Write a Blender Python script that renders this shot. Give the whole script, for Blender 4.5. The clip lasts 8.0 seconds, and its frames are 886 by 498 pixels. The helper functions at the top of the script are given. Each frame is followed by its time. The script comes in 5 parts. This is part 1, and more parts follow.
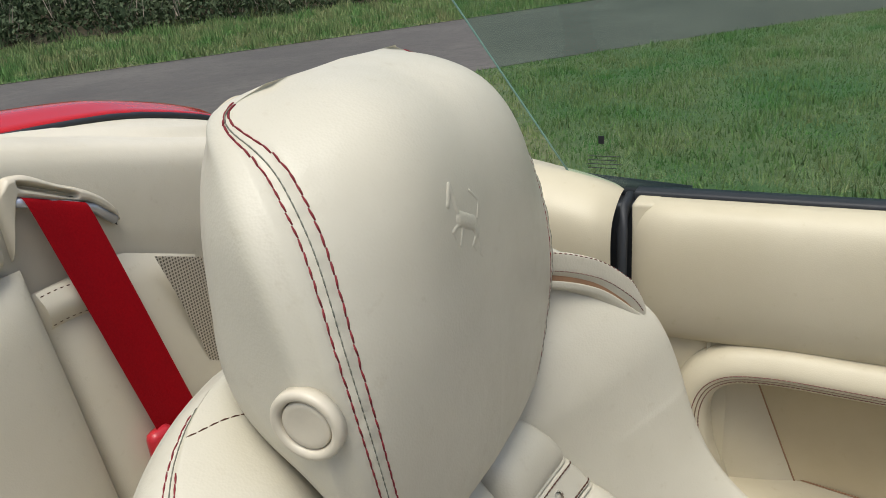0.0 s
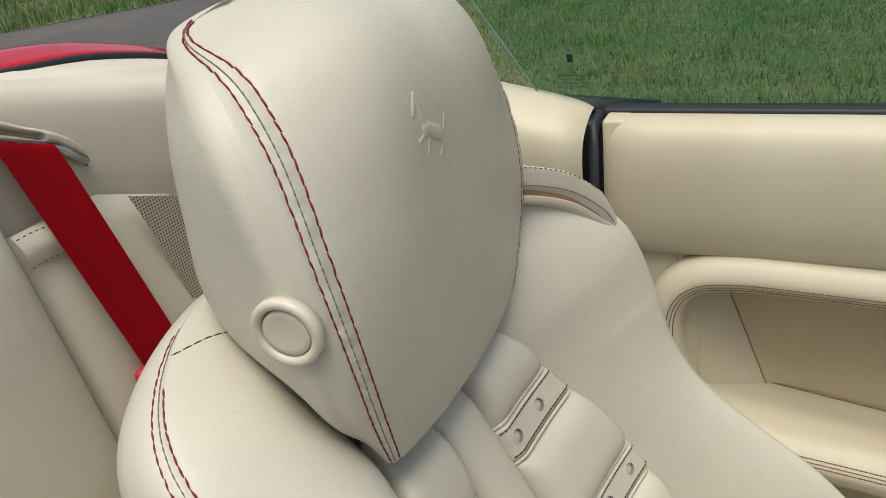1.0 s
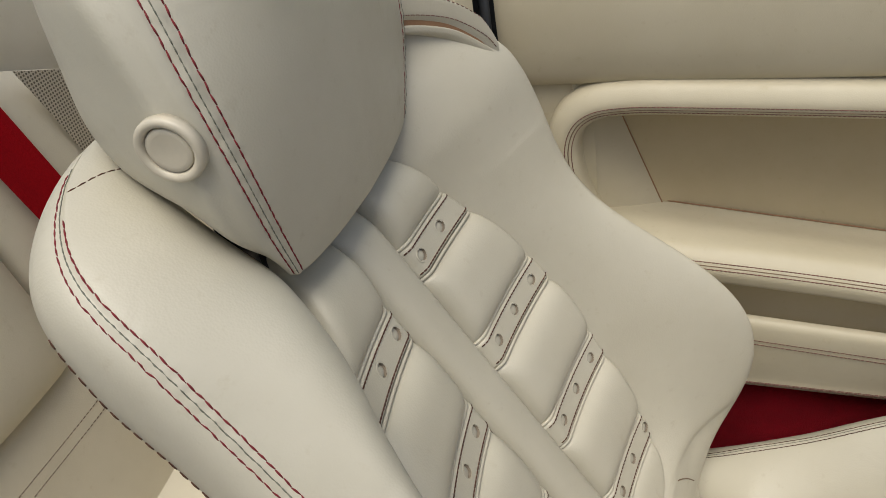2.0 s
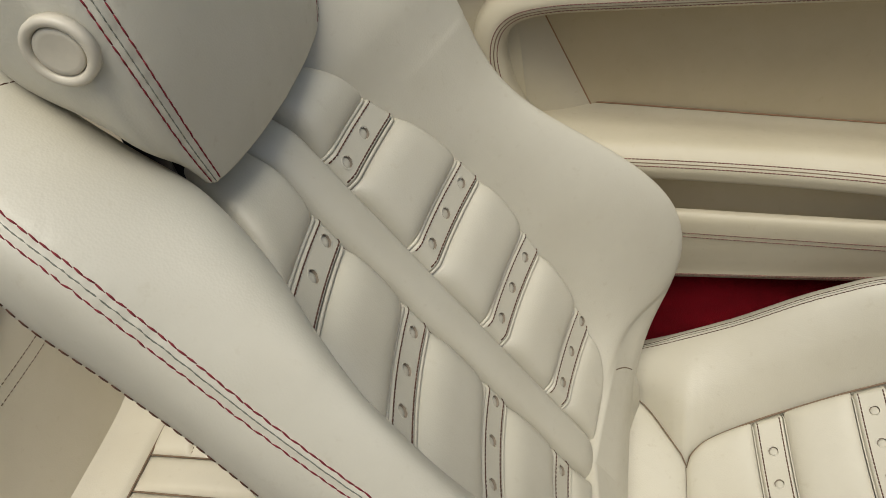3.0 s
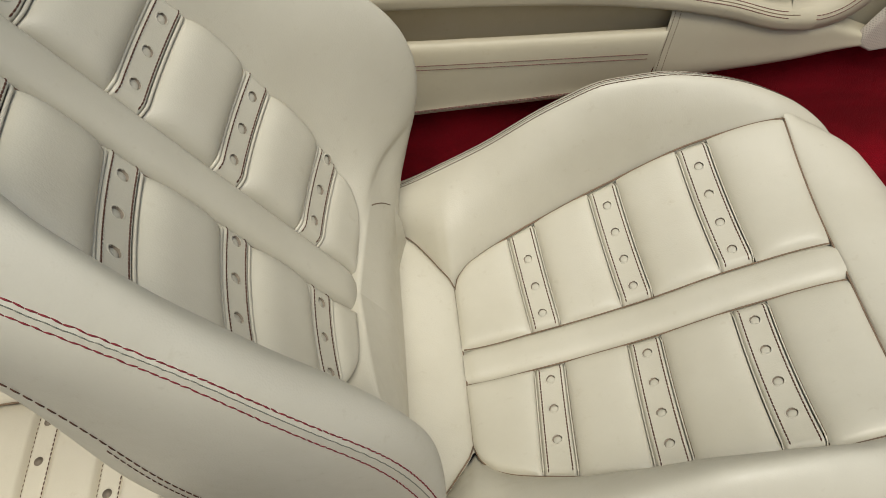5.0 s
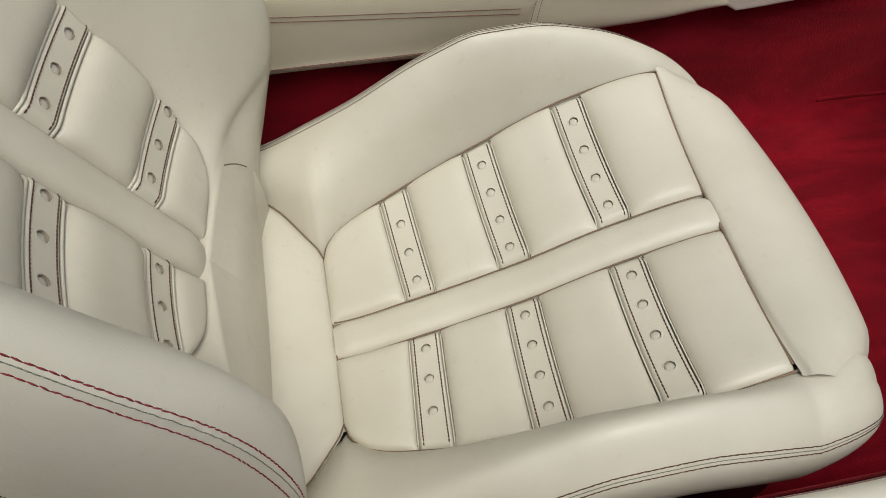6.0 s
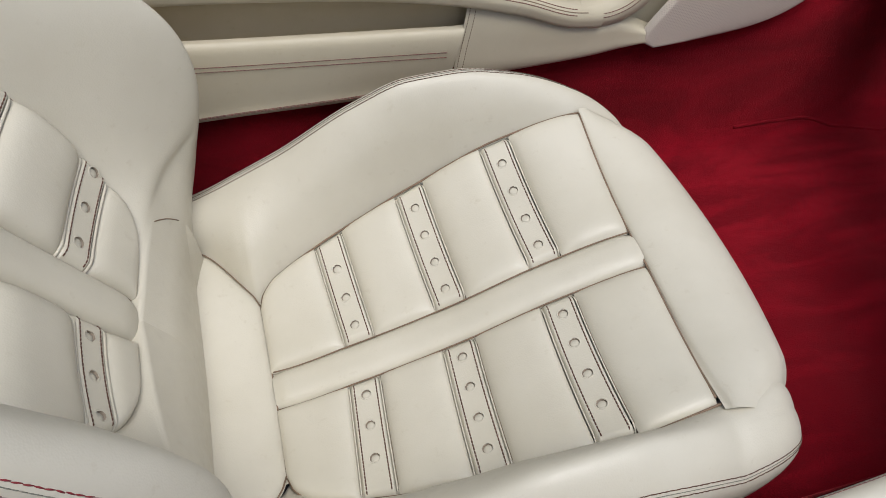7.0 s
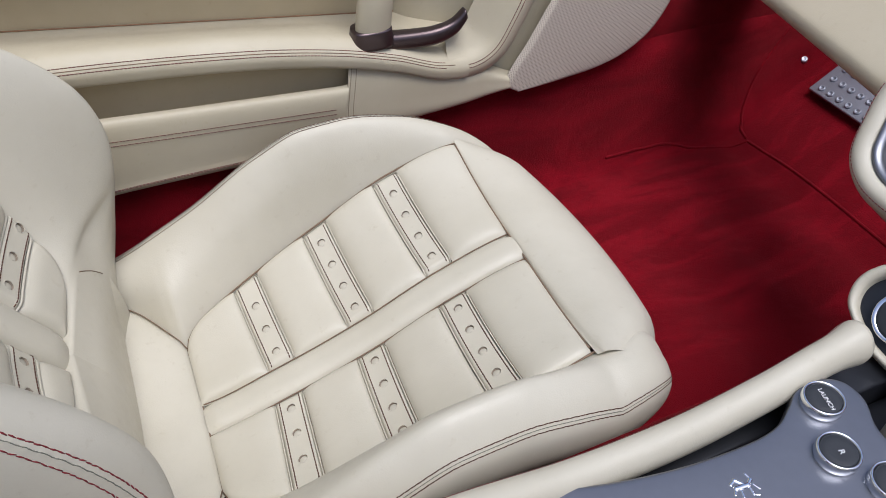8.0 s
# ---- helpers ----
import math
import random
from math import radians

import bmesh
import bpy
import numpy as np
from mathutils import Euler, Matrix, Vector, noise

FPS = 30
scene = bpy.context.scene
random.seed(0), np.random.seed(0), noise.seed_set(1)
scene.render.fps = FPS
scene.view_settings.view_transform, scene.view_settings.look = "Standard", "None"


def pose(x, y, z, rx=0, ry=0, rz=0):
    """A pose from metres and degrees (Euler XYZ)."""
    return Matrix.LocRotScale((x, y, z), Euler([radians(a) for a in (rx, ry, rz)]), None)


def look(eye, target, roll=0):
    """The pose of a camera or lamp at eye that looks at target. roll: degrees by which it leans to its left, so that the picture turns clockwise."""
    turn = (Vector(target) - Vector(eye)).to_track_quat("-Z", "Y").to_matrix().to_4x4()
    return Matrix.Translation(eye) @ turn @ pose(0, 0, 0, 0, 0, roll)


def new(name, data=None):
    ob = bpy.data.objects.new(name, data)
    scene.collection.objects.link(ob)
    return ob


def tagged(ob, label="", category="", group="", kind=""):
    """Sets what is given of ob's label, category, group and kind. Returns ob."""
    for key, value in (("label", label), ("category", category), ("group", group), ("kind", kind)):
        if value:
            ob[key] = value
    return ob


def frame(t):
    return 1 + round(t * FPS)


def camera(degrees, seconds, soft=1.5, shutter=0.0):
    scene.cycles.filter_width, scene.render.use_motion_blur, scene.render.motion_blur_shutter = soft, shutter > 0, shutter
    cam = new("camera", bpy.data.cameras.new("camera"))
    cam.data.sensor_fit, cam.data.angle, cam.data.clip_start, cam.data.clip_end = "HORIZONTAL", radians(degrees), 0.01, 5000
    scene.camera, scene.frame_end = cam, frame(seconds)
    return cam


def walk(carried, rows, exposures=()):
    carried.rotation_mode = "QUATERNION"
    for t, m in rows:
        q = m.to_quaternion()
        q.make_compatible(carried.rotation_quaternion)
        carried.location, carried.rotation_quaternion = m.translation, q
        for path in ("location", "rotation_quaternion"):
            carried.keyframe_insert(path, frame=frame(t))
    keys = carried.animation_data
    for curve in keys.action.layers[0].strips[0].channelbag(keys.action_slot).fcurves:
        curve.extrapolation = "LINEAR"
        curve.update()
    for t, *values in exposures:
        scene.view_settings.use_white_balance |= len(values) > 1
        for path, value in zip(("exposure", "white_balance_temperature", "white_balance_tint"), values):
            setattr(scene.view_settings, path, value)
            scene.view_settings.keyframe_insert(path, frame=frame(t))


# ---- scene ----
cam = camera(61.5, 8.0, 0.9)
PATH = [
    (0, (0.065, -0.302, 0.948), (-0.824, 1.327, 0.202), -5.4),
    (0.5, (0.068, -0.307, 0.944), (-0.833, 1.3, 0.165), -6.3),
    (1, (0.074, -0.312, 0.937), (-0.755, 1.274, 0.042), -7.9),
    (1.5, (0.095, -0.326, 0.919), (-0.641, 1.209, -0.132), -10.5),
    (2, (0.113, -0.344, 0.917), (-0.536, 1.13, -0.269), -11.7),
    (2.2, (0.116, -0.35, 0.913), (-0.504, 1.104, -0.311), -12.2),
    (3.5, (0.134, -0.357, 0.89), (-0.292, 0.995, -0.521), -13.7),
    (4, (0.143, -0.365, 0.876), (-0.17, 0.959, -0.59), -13.2),
    (4.5, (0.165, -0.368, 0.871), (-0.013, 0.907, -0.66), -11.6),
    (5, (0.185, -0.388, 0.846), (0.151, 0.823, -0.745), -8.5),
    (5.2, (0.194, -0.391, 0.826), (0.213, 0.794, -0.784), -7.0),
    (6.3, (0.224, -0.375, 0.778), (0.504, 0.779, -0.831), 1.6),
    (6.5, (0.233, -0.349, 0.799), (0.523, 0.758, -0.842), 2.1),
    (7, (0.224, -0.37, 0.809), (0.61, 0.787, -0.776), 3.6),
    (7.5, (0.221, -0.445, 0.826), (0.721, 0.806, -0.652), 2.5),
    (7.7, (0.223, -0.476, 0.813), (0.776, 0.819, -0.607), 1.8),
    (8, (0.224, -0.513, 0.814), (0.819, 0.798, -0.574), 0.6),
]
walk(cam, [(t, look(eye, target, roll)) for t, eye, target, roll in PATH],
     [(0, 0.62, 6200, 7), (1.0, 0.50, 6300, 7), (2.0, 0.26, 6400, 7.5), (3.5, 0.23, 6330, 5.5), (5.0, 0.25, 6300, 5), (6.5, 0.30, 5980, 8.5), (8.0, 0.41, 5660, 13)])

# ---- light ----
world = bpy.data.worlds.new("sky")
scene.world = world
world.use_nodes = True
wn = world.node_tree
sky = wn.nodes.new("ShaderNodeTexSky")
sky.sky_type, sky.sun_disc = "NISHITA", False
sky.sun_elevation, sky.sun_rotation = radians(72), radians(167)
sky.air_density, sky.dust_density, sky.ozone_density = 1.0, 5.0, 1.0
wn.nodes["Background"].inputs["Strength"].default_value = 0.105
wn.links.new(sky.outputs["Color"], wn.nodes["Background"].inputs["Color"])
sun = new("sun", bpy.data.lights.new("sun", "SUN"))
sun.data.energy, sun.data.angle, sun.data.color = 1.6, radians(34), (1.0, 0.96, 0.88)
sun.matrix_world = look((0.22, -0.96, 3.0), (0, 0, 0))


# ---- geometry helpers ----
import functools

def curve(xs, ys):
    """Smooth monotone curve through the points, held at the ends."""
    xs, ys = np.array(xs, float), np.array(ys, float)
    h, d = np.diff(xs), np.diff(ys) / np.diff(xs)
    m = np.zeros(len(xs))
    m[0], m[-1] = d[0], d[-1]
    for i in range(1, len(xs) - 1):
        if d[i - 1] * d[i] > 0:
            a, b = 2 * h[i] + h[i - 1], h[i] + 2 * h[i - 1]
            m[i] = (a + b) / (a / d[i - 1] + b / d[i])

    xs, ys, h, m = xs.tolist(), ys.tolist(), h.tolist(), m.tolist()

    def f(x):
        x = min(max(x, xs[0]), xs[-1])
        i = 0
        while i < len(xs) - 2 and x > xs[i + 1]:
            i += 1
        t = (x - xs[i]) / h[i]
        return ((1 + 2 * t) * (1 - t) ** 2 * ys[i] + t * (1 - t) ** 2 * h[i] * m[i]
                + t * t * (3 - 2 * t) * ys[i + 1] + t * t * (t - 1) * h[i] * m[i + 1])
    return f


def catmull(pts, s):
    """Rounded curve through the points at s from 0 to 1."""
    k = len(pts) - 1
    x = min(max(s, 0.0), 1.0) * k
    i = min(int(x), k - 1)
    t = x - i
    t2, t3 = t * t, t * t * t
    w = (0.5 * (2 * t2 - t - t3), 1 + 0.5 * (3 * t3 - 5 * t2), 0.5 * (t + 4 * t2 - 3 * t3), 0.5 * (t3 - t2))
    return [w[0] * a + w[1] * b + w[2] * c + w[3] * d for a, b, c, d in zip(pts[max(i - 1, 0)], pts[i], pts[i + 1], pts[min(i + 2, k)])]


def part(name, verts, faces, material, parent=None, label="", smooth=True):
    """Links one mesh as an object, under its thing or part if given."""
    me = bpy.data.meshes.new(name)
    me.from_pydata([tuple(map(float, v)) for v in verts], [], faces)
    me.materials.append(material)
    if smooth:
        me.polygons.foreach_set("use_smooth", [True] * len(me.polygons))
    me.update()
    ob = new(name, me)
    if parent:
        ob.parent = parent
    if label:
        ob["label"] = label
    return ob


def grid(f, na, nb, loop_a=False, loop_b=False, flip=False):
    """Verts and faces of f(a, b) for a, b from 0 to 1."""
    A = [i / na for i in range(na if loop_a else na + 1)]
    B = [j / nb for j in range(nb if loop_b else nb + 1)]
    verts = [f(a, b) for a in A for b in B]
    w, faces = len(B), []
    for i in range(na):
        for j in range(nb):
            i2, j2 = (i + 1) % len(A), (j + 1) % w
            q = (i * w + j, i * w + j2, i2 * w + j2, i2 * w + j)
            faces.append(q[::-1] if flip else q)
    return verts, faces


def joined(*pieces):
    verts, faces = [], []
    for v, f in pieces:
        n = len(verts)
        verts += list(v)
        faces += [tuple(i + n for i in q) for q in f]
    return verts, faces


def capped(vf, w, flip=False):
    """Closes both ends of a tube made by grid with loop_b of w verts."""
    v, f = vf
    a, b = tuple(range(w)), tuple(range(len(v) - w, len(v)))
    return v, f + [a if flip else a[::-1], b[::-1] if flip else b]


def tube(pts, r, sides=8, taper=None):
    """A round bar along the points."""
    P = [Vector(p) for p in pts]
    verts, n = [], len(P)
    up = Vector((0.13, 0.27, 1)).normalized()
    for i, p in enumerate(P):
        d = (P[min(i + 1, n - 1)] - P[max(i - 1, 0)]).normalized()
        a = d.cross(up).normalized()
        b = a.cross(d)
        k = r * (taper(i / (n - 1)) if taper else 1)
        verts += [tuple(p + a * k * math.cos(q) + b * k * math.sin(q)) for q in [2 * math.pi * j / sides for j in range(sides)]]
    faces = [(i * sides + j, i * sides + (j + 1) % sides, (i + 1) * sides + (j + 1) % sides, (i + 1) * sides + j)
             for i in range(n - 1) for j in range(sides)]
    return capped((verts, faces), sides)


def box(lo, hi, bev=0.003):
    """A block with bevelled edges."""
    bm = bmesh.new()
    bmesh.ops.create_cube(bm, size=1)
    for v in bm.verts:
        v.co = [lo[i] + (v.co[i] + 0.5) * (hi[i] - lo[i]) for i in range(3)]
    if bev:
        bmesh.ops.bevel(bm, geom=bm.edges[:], offset=bev, segments=3, affect="EDGES", profile=0.5)
    bm.verts.ensure_lookup_table()
    out = [tuple(v.co) for v in bm.verts], [tuple(v.index for v in f.verts) for f in bm.faces]
    bm.free()
    return out


def stitches(pts, norms, pitch=0.0045, length=0.0038, r=0.0006, lift=0.0002, jitter=0.0, dip=1.2):
    """Separate thread stitches along a line on a surface."""
    P = np.array(pts, float)
    N = np.array(norms, float)
    L = np.concatenate([[0], np.cumsum(np.linalg.norm(np.diff(P, axis=0), axis=1))])
    verts, faces = [], []
    rnd = random.Random(len(pts) * 7 + 1)
    for k in range(int(L[-1] / pitch)):
        ends = []
        for d in (0.0, 0.5, 1.0):
            s = min((k + 0.1) * pitch + d * length, L[-1])
            ends.append((np.array([np.interp(s, L, P[:, i]) for i in range(3)]), np.array([np.interp(s, L, N[:, i]) for i in range(3)])))
        t = ends[2][0] - ends[0][0]
        t = t / (np.linalg.norm(t) + 1e-9)
        tilt = (rnd.random() - 0.5) * jitter
        b = len(verts)
        for e, (p, n) in enumerate(ends):
            n = n / (np.linalg.norm(n) + 1e-9)
            side = np.cross(t, n)
            k2 = r * (1.0 if e == 1 else 0.8)
            c = p + n * (lift if e == 1 else lift - r * dip) + side * tilt * (e - 1)
            verts += [c + side * k2, c + n * k2, c - side * k2, c - n * k2]
        for e in range(2):
            for j in range(4):
                faces.append((b + e * 4 + j, b + e * 4 + (j + 1) % 4, b + e * 4 + 4 + (j + 1) % 4, b + e * 4 + 4 + j))
        faces += [(b + 3, b + 2, b + 1, b), (b + 8, b + 9, b + 10, b + 11)]
    return verts, faces


def surf_line(f, path, out=(0, 0, 1)):
    """Points and normals of surface f(a, b) along a list of (a, b), the normals on the side of out."""
    pts, norms = [], []
    e = 1e-3
    for a, b in path:
        p = np.array(f(a, b))
        da, db = np.array(f(a + e, b)) - np.array(f(a - e, b)), np.array(f(a, b + e)) - np.array(f(a, b - e))
        n = np.cross(da, db)
        pts.append(p)
        n = n if float(n @ np.array(out, float)) > 0 else -n
        norms.append(n / (np.linalg.norm(n) + 1e-12))
    return pts, norms


# ---- materials ----
def nodes_of(name):
    m = bpy.data.materials.new(name)
    m.use_nodes = True
    t = m.node_tree
    return m, t, t.nodes["Principled BSDF"]


def add(t, kind, **kw):
    n = t.nodes.new(kind)
    for k, v in kw.items():
        n.inputs[k.replace("_", " ")].default_value = v
    return n


def mixed(t, fac, c1, c2):
    n = t.nodes.new("ShaderNodeMix")
    n.data_type = "RGBA"
    t.links.new(fac, n.inputs[0])
    for sock, c in ((n.inputs[6], c1), (n.inputs[7], c2)):
        if isinstance(c, tuple):
            sock.default_value = (*c, 1)
        else:
            t.links.new(c, sock)
    return n.outputs[2]


def ramped(t, fac, a, b):
    n = t.nodes.new("ShaderNodeMapRange")
    t.links.new(fac, n.inputs[0])
    n.inputs[1].default_value, n.inputs[2].default_value = a, b
    return n.outputs[0]


def bump(t, height, strength, distance, normal=None):
    n = add(t, "ShaderNodeBump", Strength=strength, Distance=distance)
    t.links.new(height, n.inputs["Height"])
    if normal:
        t.links.new(normal, n.inputs["Normal"])
    return n.outputs["Normal"]


def leather(name, c1, c2, rough=0.5, grain=700, wrinkle=0.25):
    """Nappa hide: fine pebble grain, soft creases, faint soiling."""
    m, t, p = nodes_of(name)
    co = t.nodes.new("ShaderNodeTexCoord").outputs["Object"]
    big = add(t, "ShaderNodeTexNoise", Scale=9, Detail=4, Roughness=0.6)
    mid = add(t, "ShaderNodeTexNoise", Scale=85, Detail=5, Roughness=0.65)
    vor = add(t, "ShaderNodeTexVoronoi", Scale=grain)
    cre = add(t, "ShaderNodeTexNoise", Scale=38, Detail=6, Roughness=0.55, Distortion=1.4)
    for n in (big, mid, vor, cre):
        t.links.new(co, n.inputs["Vector"])
    col = mixed(t, ramped(t, big.outputs[0], 0.35, 0.68), c1, c2)
    dirt = mixed(t, ramped(t, mid.outputs[0], 0.62, 0.86), col, tuple(x * k for x, k in zip(c2, (0.9, 0.87, 0.82))))
    t.links.new(dirt, p.inputs["Base Color"])
    r = t.nodes.new("ShaderNodeMapRange")
    t.links.new(mid.outputs[0], r.inputs[0])
    r.inputs[1].default_value, r.inputs[2].default_value = 0.3, 0.7
    r.inputs[3].default_value, r.inputs[4].default_value = rough - 0.06, rough + 0.08
    t.links.new(r.outputs[0], p.inputs["Roughness"])
    b = bump(t, vor.outputs["Distance"], 0.16, 0.0005)
    b = bump(t, cre.outputs[0], wrinkle, 0.0012, b)
    t.links.new(b, p.inputs["Normal"])
    p.inputs["Specular IOR Level"].default_value = 0.5
    return m


def plain(name, c, rough=0.5, metal=0.0, noise_scale=60, vary=0.15, bumps=0.05):
    m, t, p = nodes_of(name)
    co = t.nodes.new("ShaderNodeTexCoord").outputs["Object"]
    n = add(t, "ShaderNodeTexNoise", Scale=noise_scale, Detail=5, Roughness=0.6)
    t.links.new(co, n.inputs["Vector"])
    t.links.new(mixed(t, n.outputs[0], tuple(x * (1 - vary) for x in c), tuple(min(1, x * (1 + vary)) for x in c)), p.inputs["Base Color"])
    p.inputs["Roughness"].default_value, p.inputs["Metallic"].default_value = rough, metal
    if bumps:
        t.links.new(bump(t, n.outputs[0], bumps, 0.002), p.inputs["Normal"])
    return m


def carpet_mat(name, c):
    m, t, p = nodes_of(name)
    co = t.nodes.new("ShaderNodeTexCoord").outputs["Object"]
    big = add(t, "ShaderNodeTexNoise", Scale=7, Detail=3, Roughness=0.5, Distortion=0.6)
    mid = add(t, "ShaderNodeTexNoise", Scale=60, Detail=4, Roughness=0.7)
    fine = add(t, "ShaderNodeTexNoise", Scale=900, Detail=2)
    for n in (big, mid, fine):
        t.links.new(co, n.inputs["Vector"])
    turn = t.nodes.new("ShaderNodeMapping")
    turn.inputs["Rotation"].default_value, turn.inputs["Scale"].default_value = (0, 0, 0.9), (5, 22, 9)
    t.links.new(co, turn.inputs["Vector"])
    brush = add(t, "ShaderNodeTexNoise", Scale=1, Detail=4, Roughness=0.55, Distortion=0.8)
    t.links.new(turn.outputs[0], brush.inputs["Vector"])
    a = mixed(t, ramped(t, big.outputs[0], 0.35, 0.65), tuple(x * 0.92 for x in c), tuple(x * 1.15 for x in c))
    a = mixed(t, ramped(t, brush.outputs[0], 0.44, 0.62), a, tuple(x * 1.9 for x in c))
    b = mixed(t, ramped(t, fine.outputs[0], 0.3, 0.75), tuple(x * 0.45 for x in c), a)
    t.links.new(b, p.inputs["Base Color"])
    p.inputs["Roughness"].default_value = 1.0
    p.inputs["Specular IOR Level"].default_value = 0.05
    p.inputs["Sheen Weight"].default_value = 0.22
    p.inputs["Sheen Tint"].default_value = (0.9, 0.15, 0.15, 1)
    n = bump(t, fine.outputs[0], 0.6, 0.0025)
    t.links.new(bump(t, mid.outputs[0], 0.35, 0.004, n), p.inputs["Normal"])
    return m


def perforated(name, c, hole, scale, size):
    """Cloth or hide pierced by a close grid of holes."""
    m, t, p = nodes_of(name)
    co = t.nodes.new("ShaderNodeTexCoord").outputs["UV"]
    v = add(t, "ShaderNodeTexVoronoi", Scale=scale, Randomness=0.0)
    v.voronoi_dimensions = "2D"
    t.links.new(co, v.inputs["Vector"])
    f = ramped(t, v.outputs["Distance"], size, size + 0.08)
    t.links.new(mixed(t, f, hole, c), p.inputs["Base Color"])
    t.links.new(bump(t, f, 0.5, 0.001), p.inputs["Normal"])
    p.inputs["Roughness"].default_value = 0.6
    return m


CREAM = leather("cream_leather", (0.525, 0.490, 0.388), (0.48, 0.445, 0.345), 0.44)
PANEL = leather("cream_trim_leather", (0.515, 0.462, 0.333), (0.475, 0.422, 0.295), 0.52, 900, 0.12)
TAN = leather("tan_trim_leather", (0.46, 0.385, 0.242), (0.42, 0.35, 0.215), 0.62, 900, 0.1)
REAR = leather("cream_rear_leather", (0.61, 0.560, 0.440), (0.565, 0.515, 0.395), 0.52, 700, 0.2)
SHELL = plain("cream_plastic", (0.55, 0.495, 0.38), 0.4, bumps=0.02)
RED_THREAD = plain("red_thread", (0.17, 0.011, 0.016), 0.8, noise_scale=300, vary=0.6)
DARK_THREAD = plain("dark_thread", (0.075, 0.030, 0.016), 0.9, noise_scale=300, vary=0.5)
ROSE_THREAD = plain("rose_thread", (0.16, 0.065, 0.05), 0.7, noise_scale=300, vary=0.4)
GREY_THREAD = plain("grey_thread", (0.16, 0.16, 0.12), 0.7, noise_scale=300, vary=0.4)
BLACK = plain("black_plastic", (0.012, 0.013, 0.016), 0.35)
RUBBER = plain("black_rubber", (0.015, 0.017, 0.02), 0.6)
STEEL = plain("brushed_steel", (0.50, 0.52, 0.58), 0.38, 0.7, 40, 0.08)
FOOT = plain("dull_aluminium", (0.33, 0.345, 0.39), 0.48, 0.55, 60, 0.12)
CHROME = plain("chrome", (0.85, 0.86, 0.88), 0.08, 1.0, 40, 0.02, 0.0)
BRIDGE = plain("silver_paint", (0.205, 0.212, 0.235), 0.34, 0.8, 90, 0.06, 0.01)
LEVER = plain("dark_bronze_metal", (0.10, 0.075, 0.075), 0.32, 0.8, 60, 0.1, 0.01)
BUTTON = plain("grey_button", (0.022, 0.025, 0.03), 0.7)
WHITE = plain("white_print", (0.75, 0.75, 0.74), 0.6)
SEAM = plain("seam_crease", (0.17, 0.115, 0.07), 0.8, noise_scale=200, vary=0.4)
CARPET = carpet_mat("red_carpet", (0.165, 0.0036, 0.0090))
WEB = plain("red_webbing", (0.26, 0.002, 0.006), 0.8, noise_scale=500, vary=0.25, bumps=0.3)
WEB.node_tree.nodes["Principled BSDF"].inputs["Specular IOR Level"].default_value = 0.08
RED_PAINT = plain("red_car_paint", (0.45, 0.012, 0.012), 0.12, 0.0, 20, 0.04, 0.0)
RED_PLASTIC = plain("red_plastic", (0.45, 0.02, 0.03), 0.35)
# darker than the cream hide: shade inside the punched holes, put into the colour
HOLE_SHADE = plain("hole_shade", (0.22, 0.18, 0.13), 0.85, noise_scale=300, vary=0.3)
FOAM = plain("brown_edge", (0.30, 0.17, 0.09), 0.8, noise_scale=200)
MESH_CLOTH = perforated("beige_mesh", (0.46, 0.41, 0.32), (0.12, 0.10, 0.07), 1.0, 0.28)
GRILLE = perforated("beige_grille", (0.60, 0.53, 0.43), (0.26, 0.22, 0.17), 1.0, 0.24)


def uv_flat(ob, f):
    """UV map in pitches of the weave, from a function of the place."""
    uv = ob.data.uv_layers.new(name="uv")
    for l in ob.data.loops:
        uv.data[l.index].uv = f(ob.data.vertices[l.vertex_index].co)


# ---- front seat ----
seat = tagged(new("front_seat"), "cream leather sports seat with red stitching and punched straps", "car seat")
YB = 0.0165
T_V, T_N = np.array((-0.4565, 0.8897)), np.array((0.8897, 0.4565))


def back_at(u, v, n):
    """A place on the backrest: across, up the spine, forward of it."""
    return (0.07 + T_V[0] * v + T_N[0] * n, YB + u, 0.33 + T_V[1] * v + T_N[1] * n)


back_half = curve([-0.067, -0.064, -0.058, -0.05, -0.03, 0.02, 0.1, 0.15, 0.2, 0.25, 0.3, 0.35, 0.40, 0.45, 0.51],
                  [0.0, 0.03, 0.07, 0.092, 0.112, 0.127, 0.135, 0.137, 0.134, 0.122, 0.106, 0.082, 0.06, 0.055, 0.05])
back_more = curve([-0.067, -0.03, 0.02, 0.1, 0.25, 0.33, 0.40, 0.51], [0.0, 0.005, 0.011, 0.014, 0.010, 0.003, 0.0, 0.0])


def half_at(v, side):
    """Half width of the padded middle; a little more on the tunnel side."""
    return float(back_half(v)) + (float(back_more(v)) if side < 0 else -0.005 * min(1.0, max(0.0, (0.40 - v) / 0.1)) * min(1.0, max(0.0, (v + 0.06) / 0.05)))


back_level = curve([-0.22, -0.19, -0.1, 0, 0.34, 0.38, 0.43, 0.51], [-0.06, -0.036, -0.004, -0.0045, -0.0045, -0.02, -0.06, -0.075])


def back_skin(u, v):
    return float(back_level(v)) - 0.0091 + 0.0375 * u + 1.2 * u * u


WING_V = [-0.22, -0.1, -0.03, 0.04, 0.11, 0.18, 0.24, 0.30, 0.36, 0.41, 0.46, 0.50, 0.515]
# crest across and forward, seam across and forward, rear edge, for the inner (-1) and the door side (1)


